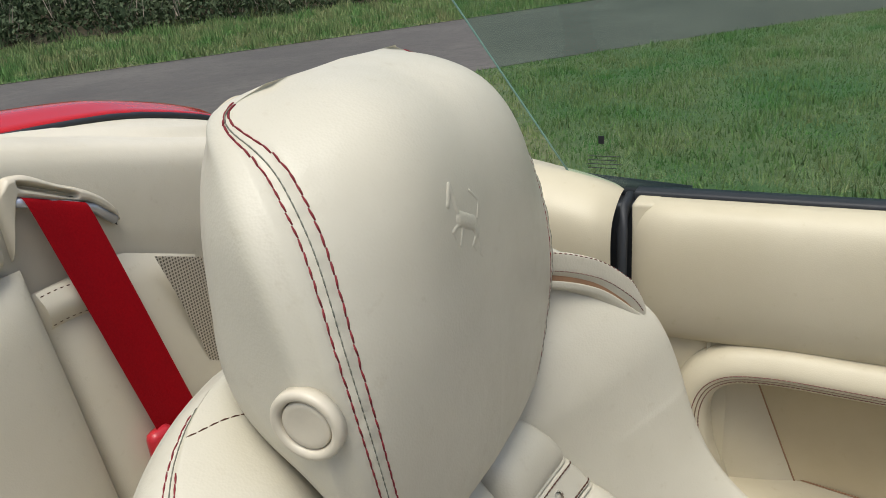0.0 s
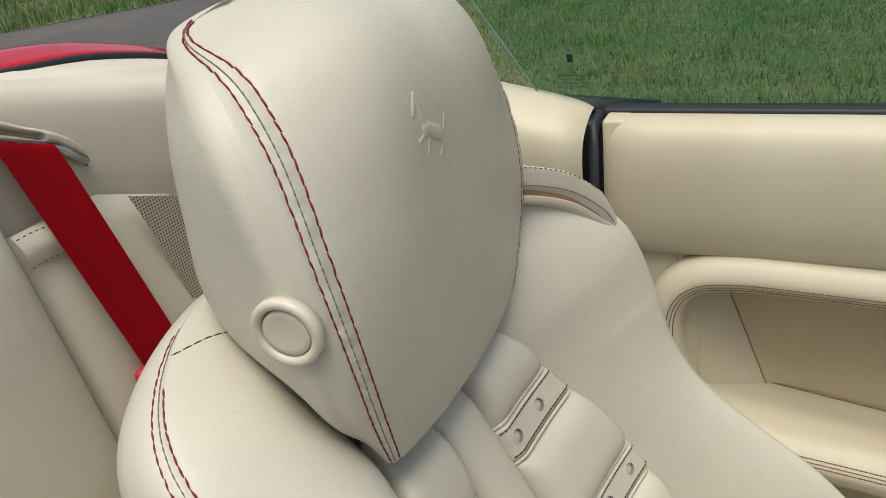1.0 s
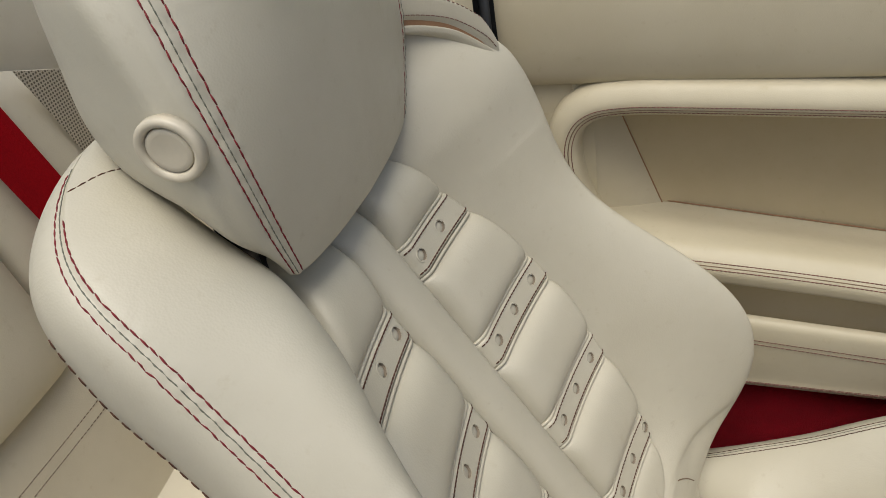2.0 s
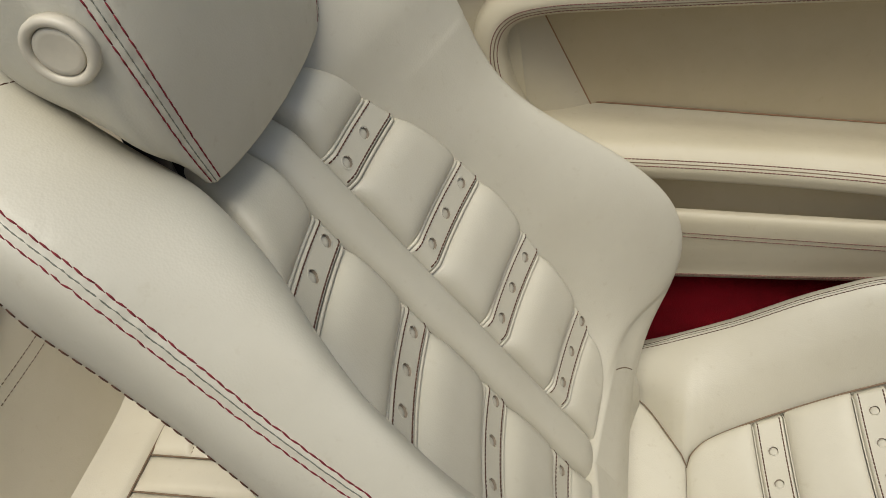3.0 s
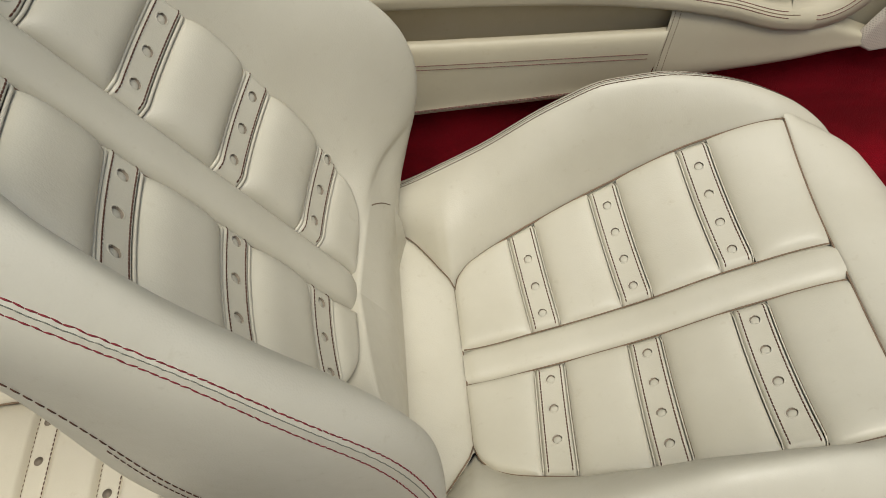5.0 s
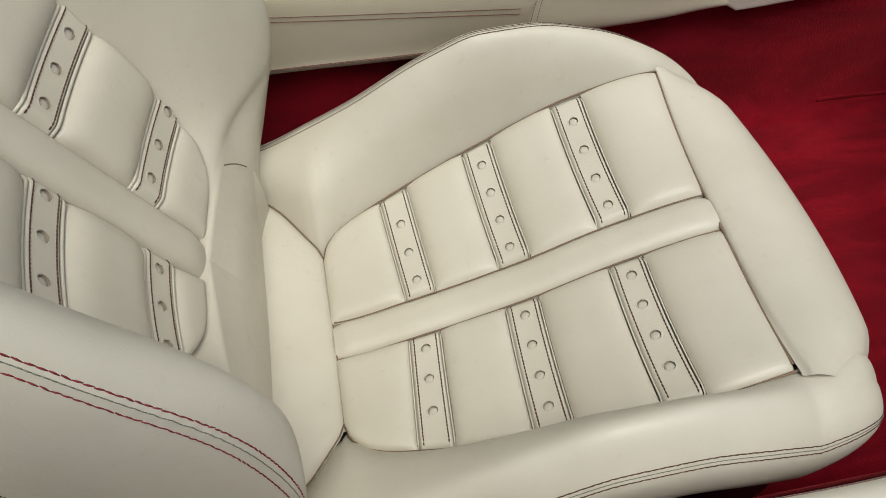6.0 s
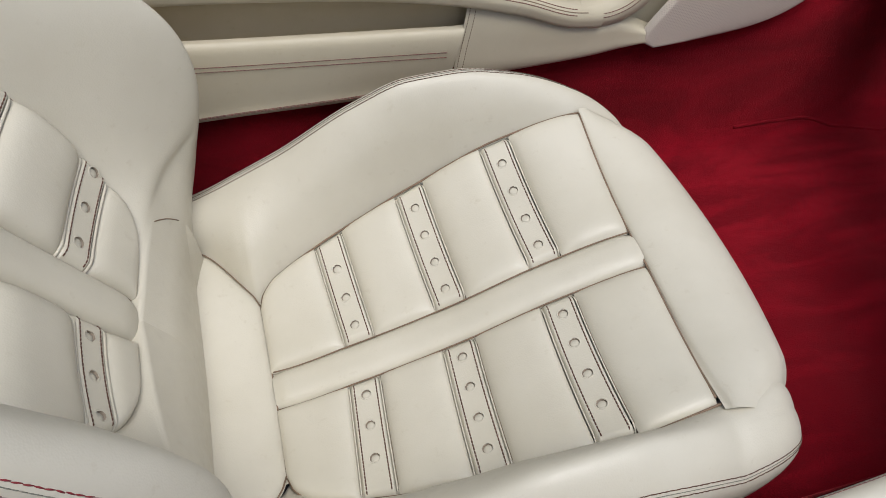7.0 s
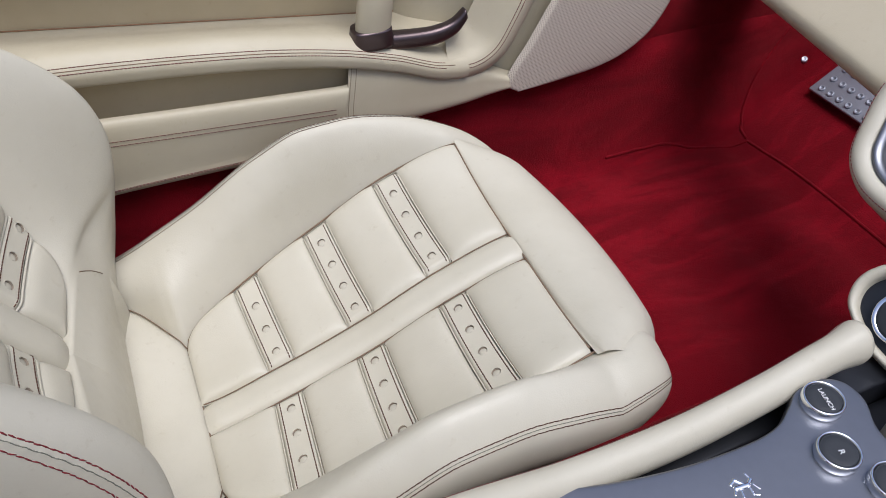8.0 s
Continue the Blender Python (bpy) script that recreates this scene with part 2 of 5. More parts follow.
def eased(xs, ys):
    """The curve through the points, averaged over a short stretch."""
    f = curve(xs, ys)
    return lambda v: sum(f(v + d) for d in (-0.03, -0.015, 0.0, 0.015, 0.03)) / 5 if -0.19 < v < 0.3 else f(v)


WING = {-1: [eased(WING_V, q) for q in (
    [0.185, 0.1900, 0.188, 0.191, 0.194, 0.193, 0.186, 0.1719, 0.1516, 0.138, 0.128, 0.1107, 0.09],
    [-0.08, 0.034, 0.078, 0.0870, 0.080, 0.0710, 0.0630, 0.0525, 0.0390, 0.0210, -0.004, -0.034, -0.06],
    [0.215, 0.2190, 0.2165, 0.2190, 0.2215, 0.2150, 0.2075, 0.1985, 0.1895, 0.1840, 0.1730, 0.1460, 0.110],
    [-0.06, 0.0384, 0.0597, 0.0709, 0.0693, 0.0586, 0.0409, 0.0245, 0.0124, 0.0050, -0.0115, -0.0342, -0.06],
    [-0.11, -0.1111, -0.0982, -0.0812, -0.0619, -0.0400, -0.0310, -0.0362, -0.0500, -0.060, -0.0600, -0.060, -0.075])],
    1: [eased(WING_V, q) for q in (
    [0.185, 0.1888, 0.1892, 0.1904, 0.1917, 0.1891, 0.1854, 0.1860, 0.1762, 0.1557, 0.1258, 0.0982, 0.085],
    [-0.07, 0.030, 0.0960, 0.1190, 0.1000, 0.0662, 0.0500, 0.0603, 0.0700, 0.0555, 0.0326, 0.0, -0.05],
    [0.215, 0.2160, 0.2083, 0.2057, 0.2072, 0.2062, 0.2084, 0.2131, 0.206, 0.1902, 0.169, 0.1355, 0.095],
    [-0.09, 0.0321, 0.0677, 0.0767, 0.0657, 0.0438, 0.0332, 0.0351, 0.034, 0.0227, 0.0069, -0.020, -0.06],
    [-0.11, -0.1017, -0.0953, -0.0837, -0.0704, -0.0502, -0.0302, -0.0168, -0.0151, -0.0229, -0.0362, -0.055, -0.075])]}


mid_low = curve([-0.22, -0.15, -0.1, -0.067, -0.03, 0.02], [0.09, 0.10, 0.122, 0.140, 0.153, 0.159])


@functools.lru_cache(maxsize=4000)
def wing_points(v, side=-1):
    w = half_at(v, side)
    nb = back_skin(side * w, v)
    uc, nc, us, ns, nr = (q(v) for q in WING[side])
    tuck = min(1.0, w / 0.03)
    low = min(1.0, max(0.0, (v + 0.20) / 0.32))
    low = low * low * (3 - 2 * low)
    t = min(1.0, max(0.0, (0.06 - v) / 0.12))
    t = t * t * (3 - 2 * t)
    um = (w + 0.5 * (uc - w)) * (1 - t) + float(mid_low(v)) * t
    up = 0.22 + 0.36 * low
    if side < 0:
        k = min(1.0, max(0.0, v / 0.08)) * min(1.0, max(0.0, (0.27 - v) / 0.1))
        um, up = um + (w + 0.40 * (uc - w) - um) * k, up + (0.60 - up) * k
        up += 0.16 * min(1.0, max(0.0, (v - 0.27) / 0.06))
    return [(w - 0.008, nb - 0.018 * tuck), (w + 0.004, nb - 0.004 * tuck), (um, nb + up * (nc - nb)), (uc, nc), (us, ns),
            (us + 0.008, 0.55 * ns + 0.45 * nr), (us - 0.004, nr), (us - 0.03, nr - 0.025), (0.5 * us, nr - 0.05), (0.02, nr - 0.055)]


def wing(side):
    def f(a, b):
        v = -0.22 + (0.735 if side > 0 else 0.722) * a
        u, n = catmull(wing_points(v, side), b)
        q = b - 4 / 9
        n += 0.00055 * math.exp(-(q / 0.016) ** 2) * math.sin(v * 560 + 2.5 * math.sin(v * 61)) * (0.6 + 0.4 * math.sin(v * 37))
        n += 0.0009 * math.exp(-(q / 0.007) ** 2) - 0.0007 * (math.exp(-((q - 0.0125) / 0.0035) ** 2) + math.exp(-((q + 0.0125) / 0.0035) ** 2)) - 0.0006 * math.exp(-(q / 0.0016) ** 2)
        end = max(0.0, (v - 0.445) / 0.07) if side > 0 else max(0.0, (v - 0.425) / 0.077)
        if end:
            k = max(0.0, 1 - end ** 2.3) ** 0.45 if side > 0 else max(0.0, 1 - end ** 3.4) ** 0.42
            u, n = 0.062 + (u - 0.062) * k, -0.052 + (n + 0.052) * k
        return back_at(side * u, v, n)
    return f


for side in (-1, 1):
    f = wing(side)
    bolster = part("back_bolster", *grid(f, 300, 150, flip=side > 0), CREAM, seat)
    rows = []
    for off, mat, kw in ((-0.0125, RED_THREAD, dict(pitch=0.0058, length=0.0056, r=0.00060, dip=0.35, jitter=0.0009)), (0.0125, RED_THREAD, dict(pitch=0.0058, length=0.0056, r=0.00060, dip=0.35, jitter=0.0009)),
                         (0.0, GREY_THREAD, dict(pitch=0.0042, length=0.0041, r=0.00040, dip=0.4, lift=0.0003))):
        pts, nor = surf_line(f, [(a, 4 / 9 + off) for a in np.linspace(0.05, 0.975 if off == -0.0125 else 0.993, 170)], (0.6, side, 0.5))
        part("seam_stitching", *stitches(pts, nor, **kw), mat, bolster, "red thread" if mat is RED_THREAD else "")
    pts, nor = surf_line(f, [((0.984 - 0.032 * q + 0.006 * math.sin(q * 3.14) if side < 0 else 0.975 - 0.012 * math.sin(q * 3) - 0.018 * q), (4 / 9 - 0.0125) - 0.29 * q) for q in np.linspace(0, 1, 40)], (0.4, side, 0.8))
    part("cross_stitching", *stitches(pts, nor, pitch=0.0058, length=0.0050, r=0.0005, dip=0.7), DARK_THREAD, bolster)
    pts, nor = surf_line(f, [(a, 6 / 9 - 0.045) for a in np.linspace(0.1, 0.93, 150)], (0, side, 0.1))
    part("edge_stitching", *stitches(pts, nor, pitch=0.0075, length=0.0056, r=0.00055, lift=0.0004, dip=0.3), DARK_THREAD, bolster)
    pts, nor = surf_line(f, [(a, 6 / 9 - 0.033) for a in np.linspace(0.1, 0.52, 90)], (0, side, 0.1))
    part("edge_stitching", *stitches(pts, nor, pitch=0.0062, length=0.0046, r=0.00045, lift=0.0004, dip=0.3), DARK_THREAD, bolster)


def puffed(s, t, edge, rise, p=4.0):
    k = max(0.0, (1 - abs(2 * s - 1) ** p) * (1 - abs(2 * t - 1) ** p))
    return edge + (rise - edge) * k ** 0.55


def pillow(s, t, end, edge, rise, sharp=7):
    """A stuffed pad: soft towards its straps (s), tucked in deep along its sides (t)."""
    ks = max(0.0, 1 - abs(2 * s - 1) ** 3.2) ** 0.6
    kt = max(0.0, 1 - abs(2 * t - 1) ** sharp) ** 0.6
    return edge + (end + (rise - end) * ks - edge) * kt


def back_pad(v0, v1, side, rise=0.009):
    def f(a, b):
        v = v0 + (v1 - v0) * a
        w = max(0.0225, half_at(v, side) + 0.002)
        u = 0.0215 + (w - 0.0215) * b
        return back_at(side * u, v, back_skin(side * u, v) + pillow(a, b, -0.0065, -0.015, rise))
    return part("pad", *grid(f, 30, 36, flip=side > 0), CREAM, seat)


def oriented(center, normal, up=(0, 0, 1)):
    n = Vector(normal).normalized()
    up = (0, 1, 0) if abs(n.z) > 0.99 else up
    x = Vector(up).cross(n).normalized()
    y = n.cross(x)
    return Matrix((x, y, n)).transposed().to_4x4(), Vector(center)


def lathe(prof, center, normal, sides=48, squash=1.0, caps=True):
    """A turned shape: (radius, height) along the normal."""
    m, c = oriented(center, normal)

    def f(a, b):
        r, h = prof[min(int(round(a * (len(prof) - 1))), len(prof) - 1)]
        q = b * 2 * math.pi
        return tuple(c + m.to_3x3() @ Vector((r * math.cos(q) * squash, r * math.sin(q), h)))
    ring = grid(f, len(prof) - 1, sides, loop_b=True)
    return capped(ring, sides) if caps else ring


def strap(place, length, width, holes, thread, out, beads=(-0.03, 1.03), bead=0.0007):
    """A stitched band with punched holes; place(across, along, lift)."""
    nl, nw = int(length / 0.0011), int(width / 0.0011)

    def h(a, b):
        e = min(a, 1 - a) * width
        z = -0.0035 * max(0.0, 1 - e / 0.0030) ** 2 + 0.0007 * math.exp(-((e - 0.0020) / 0.0009) ** 2)
        return z - 0.009 * max(0.0, 1 - min(b, 1 - b) * length / 0.010) ** 2
    f = lambda a, b: place(a, b, h(a, b))
    verts, faces = grid(f, nw, nl)
    w = nl + 1

    def solid(q):
        x = (sum(i // w for i in q) / 4 / nw - 0.5) * width
        y = sum(i % w for i in q) / 4 / nl * length
        return all(math.hypot(x, y - c) > 0.0046 for c in holes)
    ob = part("strap", verts, [q for q in faces if solid(q)], CREAM, seat)
    for c in holes:
        pts, nor = surf_line(f, [(0.5, c / length)], out)
        part("eyelet", *lathe([(0.0063, -0.0005), (0.0060, 0.0001), (0.0051, 0.0001), (0.0048, -0.0002)], pts[0], nor[0], 28, caps=False), CREAM, ob)
        # dark wall paints the crescent of shade in the hole
        part("hole", *lathe([(0.0049, 0.0001), (0.0048, -0.0010), (0.0047, -0.0023), (0.0041, -0.0024), (0.0012, -0.0024)], pts[0], nor[0], 28, caps=False), HOLE_SHADE, ob)
        part("hole_floor", *lathe([(0.0043, -0.0022), (0.0038, -0.0018), (0.0010, -0.0017)], pts[0], nor[0], 24), CREAM, ob)
    for a in (0.13, 0.87):
        pts, nor = surf_line(f, [(a, b) for b in np.linspace(0.03, 0.97, 40)], out)
        part("stitching", *stitches(pts, nor, pitch=0.0038, length=0.0033, r=0.0007, lift=0.0003, dip=0.4), thread, ob, "dark thread")
    for a in beads:
        part("piping", *tube([place(a, b, -0.0012 - 0.010 * max(0.0, 1 - min(b, 1 - b) * length / 0.012) ** 2) for b in np.linspace(0.0, 1.0, 26)], bead, 8), CREAM, ob)
        side = 0.036 if a > 0.5 else -0.036
        # thin brown tube puts the shadow line beside the piping into colour
        part("piping_shadow_line", *tube([place(a + side * 1.7, b, -0.0030 - 0.010 * max(0.0, 1 - min(b, 1 - b) * length / 0.012) ** 2) for b in np.linspace(0.0, 1.0, 26)], 0.0006, 6), SEAM, ob)
    return ob


BACK_ROWS = {1: [(0.302, (0.0335, 0.0655)), (0.203, (0.040, 0.073, 0.1065)), (0.104, (0.040, 0.073, 0.107)), (0.003, (0.041, 0.075, 0.109))],
             -1: [(0.291, (0.0375, 0.0715)), (0.1945, (0.043, 0.0775, 0.112)), (0.090, (0.0350, 0.0715, 0.1085)), (-0.012, (0.040, 0.076, 0.111))]}
SW = 0.027
for side in (-1, 1):
    for vc, holes in BACK_ROWS[side]:
        L = half_at(vc, side) - 0.0215

        def place(a, b, z, vc=vc, L=L, side=side):
            v = vc + (a - 0.5) * SW
            L2 = half_at(v, side) - 0.0205
            u = 0.0215 + L2 * b
            return back_at(side * u, v, back_skin(side * u, v) + z)
        strap(place, L, SW, [q - 0.0215 for q in holes], DARK_THREAD, (1, 0, 0.5), (-0.045, 1.045), 0.0015)
    edges = [0.395] + [q for vc, _ in BACK_ROWS[side] for q in (vc + SW / 2, vc - SW / 2)] + [-0.0655]
    for i in range(0, len(edges), 2):
        back_pad(edges[i + 1] - (0.0006 if i < 8 else 0), edges[i] - (0.0018 if i else 0), side, 0.009 if i < 8 else 0.004)


def back_strip(a, b):
    v, u = -0.067 + 0.457 * a, (b - 0.5) * 0.045
    return back_at(u, v, back_skin(u, v) - 0.013 + 0.017 * max(0.0, 1 - (abs(2 * b - 1)) ** 3) ** 0.6 - 0.007 * max(0.0, 1 - a / 0.06) ** 2)


part("center_strip", *grid(back_strip, 60, 14, flip=True), CREAM, seat)


def behind(a, b):
    v, u = -0.2 + 0.58 * a, (b - 0.5) * 0.34 * (1 - 0.4 * max(0, a - 0.7) / 0.3)
    return back_at(u, v, -0.135 + 1.2 * u * u)


part("back_shell", *grid(behind, 20, 16), CREAM, seat)


part("back_core", *grid(lambda a, b: back_at((b - 0.5) * 0.28, -0.2 + 0.58 * a, back_skin((b - 0.5) * 0.28, -0.2 + 0.58 * a) - 0.016), 24, 16, flip=True), CREAM, seat)

# cushion
cush_z = curve([0.0, 0.1, 0.178, 0.265, 0.363, 0.458, 0.543, 0.60, 0.64, 0.66], [0.14, 0.13, 0.128, 0.1485, 0.181, 0.2225, 0.247, 0.252, 0.235, 0.2])
cush_half = curve([0.03, 0.05, 0.125, 0.166, 0.177, 0.1785, 0.181, 0.188, 0.2, 0.25, 0.3, 0.35, 0.4, 0.45, 0.5, 0.545, 0.62], [0.195, 0.19, 0.165, 0.117, 0.099, 0.094, 0.104, 0.1145, 0.1245, 0.142, 0.154, 0.163, 0.168, 0.170, 0.169, 0.166, 0.158])
lobe_z = curve([0.03, 0.125, 0.222, 0.313, 0.37, 0.419, 0.483, 0.508, 0.552, 0.59, 0.61, 0.63], [0.165, 0.190, 0.234, 0.288, 0.310, 0.312, 0.303, 0.296, 0.277, 0.256, 0.243, 0.225])


def cush_at(x, y):
    return float(cush_z(x)) + y * y


def seat_half(x, side):
    """Half width of the seat panel; it widens to the front on the tunnel side."""
    return float(cush_half(x)) + (0.0095 * min(1.0, max(0.0, (x - 0.36) / 0.11)) if side < 0 else 0.0)


def skew(b, side):
    """The straps lean a little from the middle strip to the edge."""
    return 0.0060 - 0.0095 * b if side > 0 else 0.0012 - 0.0110 * b


def front_x(y):
    """The seam across the front of the panel runs back towards the tunnel."""
    return 0.545 - 0.017 * max(0.0, -y / 0.166) ** 1.4


def cush_pad(x0, x1, side, rise=0.006):
    def f(a, b):
        x = x0 + (x1 - x0) * a
        x += skew(b, side) * (a if x0 < 0.19 else 1.0) * (1 - a if x1 > 0.54 else 1.0)
        y = 0.0205 + (seat_half(x, side) + 0.002 - 0.0205) * b
        if x1 > 0.54:
            x -= (0.545 - front_x(side * y)) * a
        return (x, side * y - 0.003, cush_at(x, y) + pillow(a, b, -0.0030, -0.0055, rise, 11))
    return part("pad", *grid(f, 30, 40, flip=side < 0), CREAM, seat)


SEAT_SW = 0.0290
CUSH_ROWS = [(0.264, (0.0395, 0.0725, 0.1065)), (0.359, (0.0395, 0.0725, 0.1055, 0.138)), (0.4545, (0.041, 0.074, 0.108, 0.141))]
for side in (-1, 1):
    for xc, holes in CUSH_ROWS:
        L = seat_half(xc, side) - 0.0205

        def place(a, b, z, xc=xc, side=side):
            y = 0.0205 + (seat_half(xc + (a - 0.5) * SEAT_SW, side) - 0.0195) * b
            x = xc + 0.001 + (a - 0.5) * SEAT_SW + skew(b, side)
            return (x, side * y - 0.002, cush_at(x, y) + z)
        strap(place, L, SEAT_SW, [q - 0.0205 for q in holes], DARK_THREAD, (-0.3, 0, 1))
    edges = [0.178] + [q for xc, _ in CUSH_ROWS for q in (xc + 0.001 - SEAT_SW / 2, xc + 0.001 + SEAT_SW / 2)] + [0.545]
    for i in range(0, len(edges), 2):
        cush_pad(edges[i] + (0.0018 if i else 0), edges[i + 1] - (0.0018 if i < 6 else 0), side)


def cush_strip(a, b):
    x, y = 0.178 + 0.3675 * a, (b - 0.5) * 0.044
    return (x, y - 0.003, cush_at(x, y) - 0.009 + 0.013 * max(0.0, 1 - abs(2 * b - 1) ** 3) ** 0.6 - 0.006 * max(0, 1 - a / 0.03) - 0.0035 * max(0, 1 - (1 - a) / 0.05) ** 2)


part("cushion_core", *grid(lambda a, b: (0.07 + 0.47 * a, (b - 0.5) * 2 * (cush_half(0.07 + 0.47 * a) - 0.004), cush_at(0.07 + 0.47 * a, (b - 0.5) * 2 * (cush_half(0.07 + 0.47 * a) - 0.004)) - 0.0095), 30, 16), CREAM, seat)
part("center_strip", *grid(cush_strip, 60, 14), CREAM, seat)


def front_roll(a, b):
    prof = [(0.5448, -0.0055), (0.549, 0.002), (0.575, 0.010), (0.605, 0.008), (0.631, -0.006), (0.648, -0.035), (0.653, -0.075), (0.646, -0.13), (0.62, -0.19)]
    x, dz = catmull(prof, a)
    s = 2 * b - 1
    y = (0.176 + 0.006 * min(1, a * 3)) * s
    pull = max(0.0, abs(s) - 0.70) / 0.30
    x -= (0.545 - front_x(y)) * max(0.0, 1 - a * 2.2)
    x -= 0.03 * s * s * min(1.0, max(0.0, a - 0.08) * 2.4) + 0.030 * pull ** 2 * min(1.0, max(0.0, a - 0.1) * 1.6)
    return (x, y - 0.012, 0.248 + (y - 0.012) ** 2 * (1 - 0.65 * min(1, a * 1.6)) + dz - 0.030 * pull ** 2 * min(1.0, max(0.0, a - 0.16) * 2.5))


part("front_roll", *grid(front_roll, 40, 44), CREAM, seat)


def rear_panel(a, b):
    """Soft roll behind the seat panel, running in under the backrest."""
    x = 0.07 + 0.110 * a
    y = (b - 0.5) * 2 * (float(cush_half(x)) + 0.002)
    return (x, y, cush_at(x, y) + puffed(0.5 + 0.5 * a, b, -0.008, 0.008, 5) - 0.06 * max(0.0, 0.35 - a) ** 2)


part("rear_panel", *grid(rear_panel, 30, 40), CREAM, seat)


lobe_z_in = curve([0.03, 0.125, 0.222, 0.313, 0.37, 0.419, 0.483, 0.552, 0.60, 0.63], [0.165, 0.190, 0.234, 0.288, 0.310, 0.312, 0.298, 0.266, 0.236, 0.214])


def lobe_points(x, side):
    w = 0.5 * seat_half(x, side) + 0.25 * seat_half(x - 0.012, side) + 0.25 * seat_half(x + 0.012, side)
    zs, zc = cush_at(x, w), float(lobe_z(x) if side > 0 else lobe_z_in(x))
    if side < 0:
        zc = max(zc, zs + 0.004)
    else:
        zs = min(zs, zc - 0.004) if x < 0.5 else min(zs - 0.5 * max(0.0, x - 0.545), zc - 0.008)
    out = 0.238
    return [(w - 0.006, zs - 0.02), (w + 0.003, zs - 0.006), (w + 0.42 * (0.212 - w), zs + 0.62 * (zc - zs)), (0.208, zc), (0.232, zc - 0.014),
            (out + 0.008, zc - 0.04), (out + 0.004, zc - 0.085), (out - 0.03, zc - 0.13), (0.15, 0.03), (0.10, 0.03)]


lobe_out = curve([0.04, 0.42, 0.49, 0.565, 0.60, 0.625], [0.246, 0.246, 0.237, 0.214, 0.193, 0.178])


def lobe(side):
    def f(a, b):
        x = 0.04 + 0.585 * a
        y, z = catmull(lobe_points(x, side), b)
        if side < 0:
            end = max(0.0, (a - 0.70) / 0.30)
            k = max(0.0, 1 - end ** 2.4) ** 0.5
            cy, cz = 0.200 - 0.028 * end * end, float(lobe_z_in(x)) - 0.030 - 0.012 * end
            hold = max(0.0, 1 - b / 0.30) * min(1.0, (1 - end) / 0.25)
            k += (1 - k) * hold
            return (x, -(cy + (y - cy) * (0.04 + 0.96 * k)), cz + (z - cz) * (0.04 + 0.96 * k))
        wide = float(lobe_out(x))
        y = y if y < 0.165 else 0.165 + (y - 0.165) * (wide - 0.165) / 0.081
        end = max(0.0, (a - 0.86) / 0.14)
        k = max(0.0, 1 - end ** 2.4) ** 0.5 if end else 1.0
        cy, cz = min(0.200, wide - 0.016), float(lobe_z(x)) - 0.030 - 0.006 * end
        return (x, side * (cy + (y - cy) * (0.04 + 0.96 * k)), cz + (z - cz) * (0.04 + 0.96 * k))
    return f


for side in (-1, 1):
    f = lobe(side)
    bolster = part("cushion_bolster", *capped(grid(f, 110, 60, flip=side < 0), 61, side > 0), CREAM, seat)
    for off, mat, kw in ((-0.0125, DARK_THREAD, dict(pitch=0.0055, length=0.0053, r=0.00055, dip=0.4, jitter=0.0005)), (0.0135, DARK_THREAD, dict(pitch=0.0055, length=0.0053, r=0.00055, dip=0.4, jitter=0.0005)),
                         (0.0, GREY_THREAD, dict(pitch=0.0042, length=0.0041, r=0.00040, dip=0.4, lift=0.0003))):
        pts, nor = surf_line(f, [(a, (4 / 9 + 0.052 if side < 0 else 3 / 9 + 0.018) + off) for a in np.linspace(0.05, 0.985, 170)], (0, side, 0.5))
        part("seam_stitching", *stitches(pts, nor, **kw), mat, bolster)



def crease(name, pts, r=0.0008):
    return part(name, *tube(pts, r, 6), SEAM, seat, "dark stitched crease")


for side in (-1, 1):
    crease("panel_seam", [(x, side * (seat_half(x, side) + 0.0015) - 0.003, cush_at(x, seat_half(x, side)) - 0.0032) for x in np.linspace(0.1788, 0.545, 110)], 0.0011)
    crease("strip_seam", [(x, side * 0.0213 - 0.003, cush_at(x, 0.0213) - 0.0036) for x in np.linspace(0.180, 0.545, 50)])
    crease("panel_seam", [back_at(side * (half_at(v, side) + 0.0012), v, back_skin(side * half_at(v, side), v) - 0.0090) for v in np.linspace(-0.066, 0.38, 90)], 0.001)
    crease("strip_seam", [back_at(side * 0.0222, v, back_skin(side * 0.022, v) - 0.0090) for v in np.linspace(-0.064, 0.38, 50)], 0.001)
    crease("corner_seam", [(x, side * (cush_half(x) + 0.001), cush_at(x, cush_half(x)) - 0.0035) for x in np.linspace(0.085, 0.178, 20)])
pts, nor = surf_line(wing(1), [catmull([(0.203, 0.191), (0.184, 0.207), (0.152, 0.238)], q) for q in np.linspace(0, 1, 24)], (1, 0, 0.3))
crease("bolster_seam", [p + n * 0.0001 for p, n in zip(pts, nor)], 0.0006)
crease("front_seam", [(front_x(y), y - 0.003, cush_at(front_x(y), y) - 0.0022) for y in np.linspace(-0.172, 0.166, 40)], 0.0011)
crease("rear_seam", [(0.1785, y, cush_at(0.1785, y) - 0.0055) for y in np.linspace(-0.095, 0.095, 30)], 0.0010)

part("seat_base", *box((0.06, -0.21, 0.0), (0.58, 0.21, 0.115), 0.02), BLACK, seat)

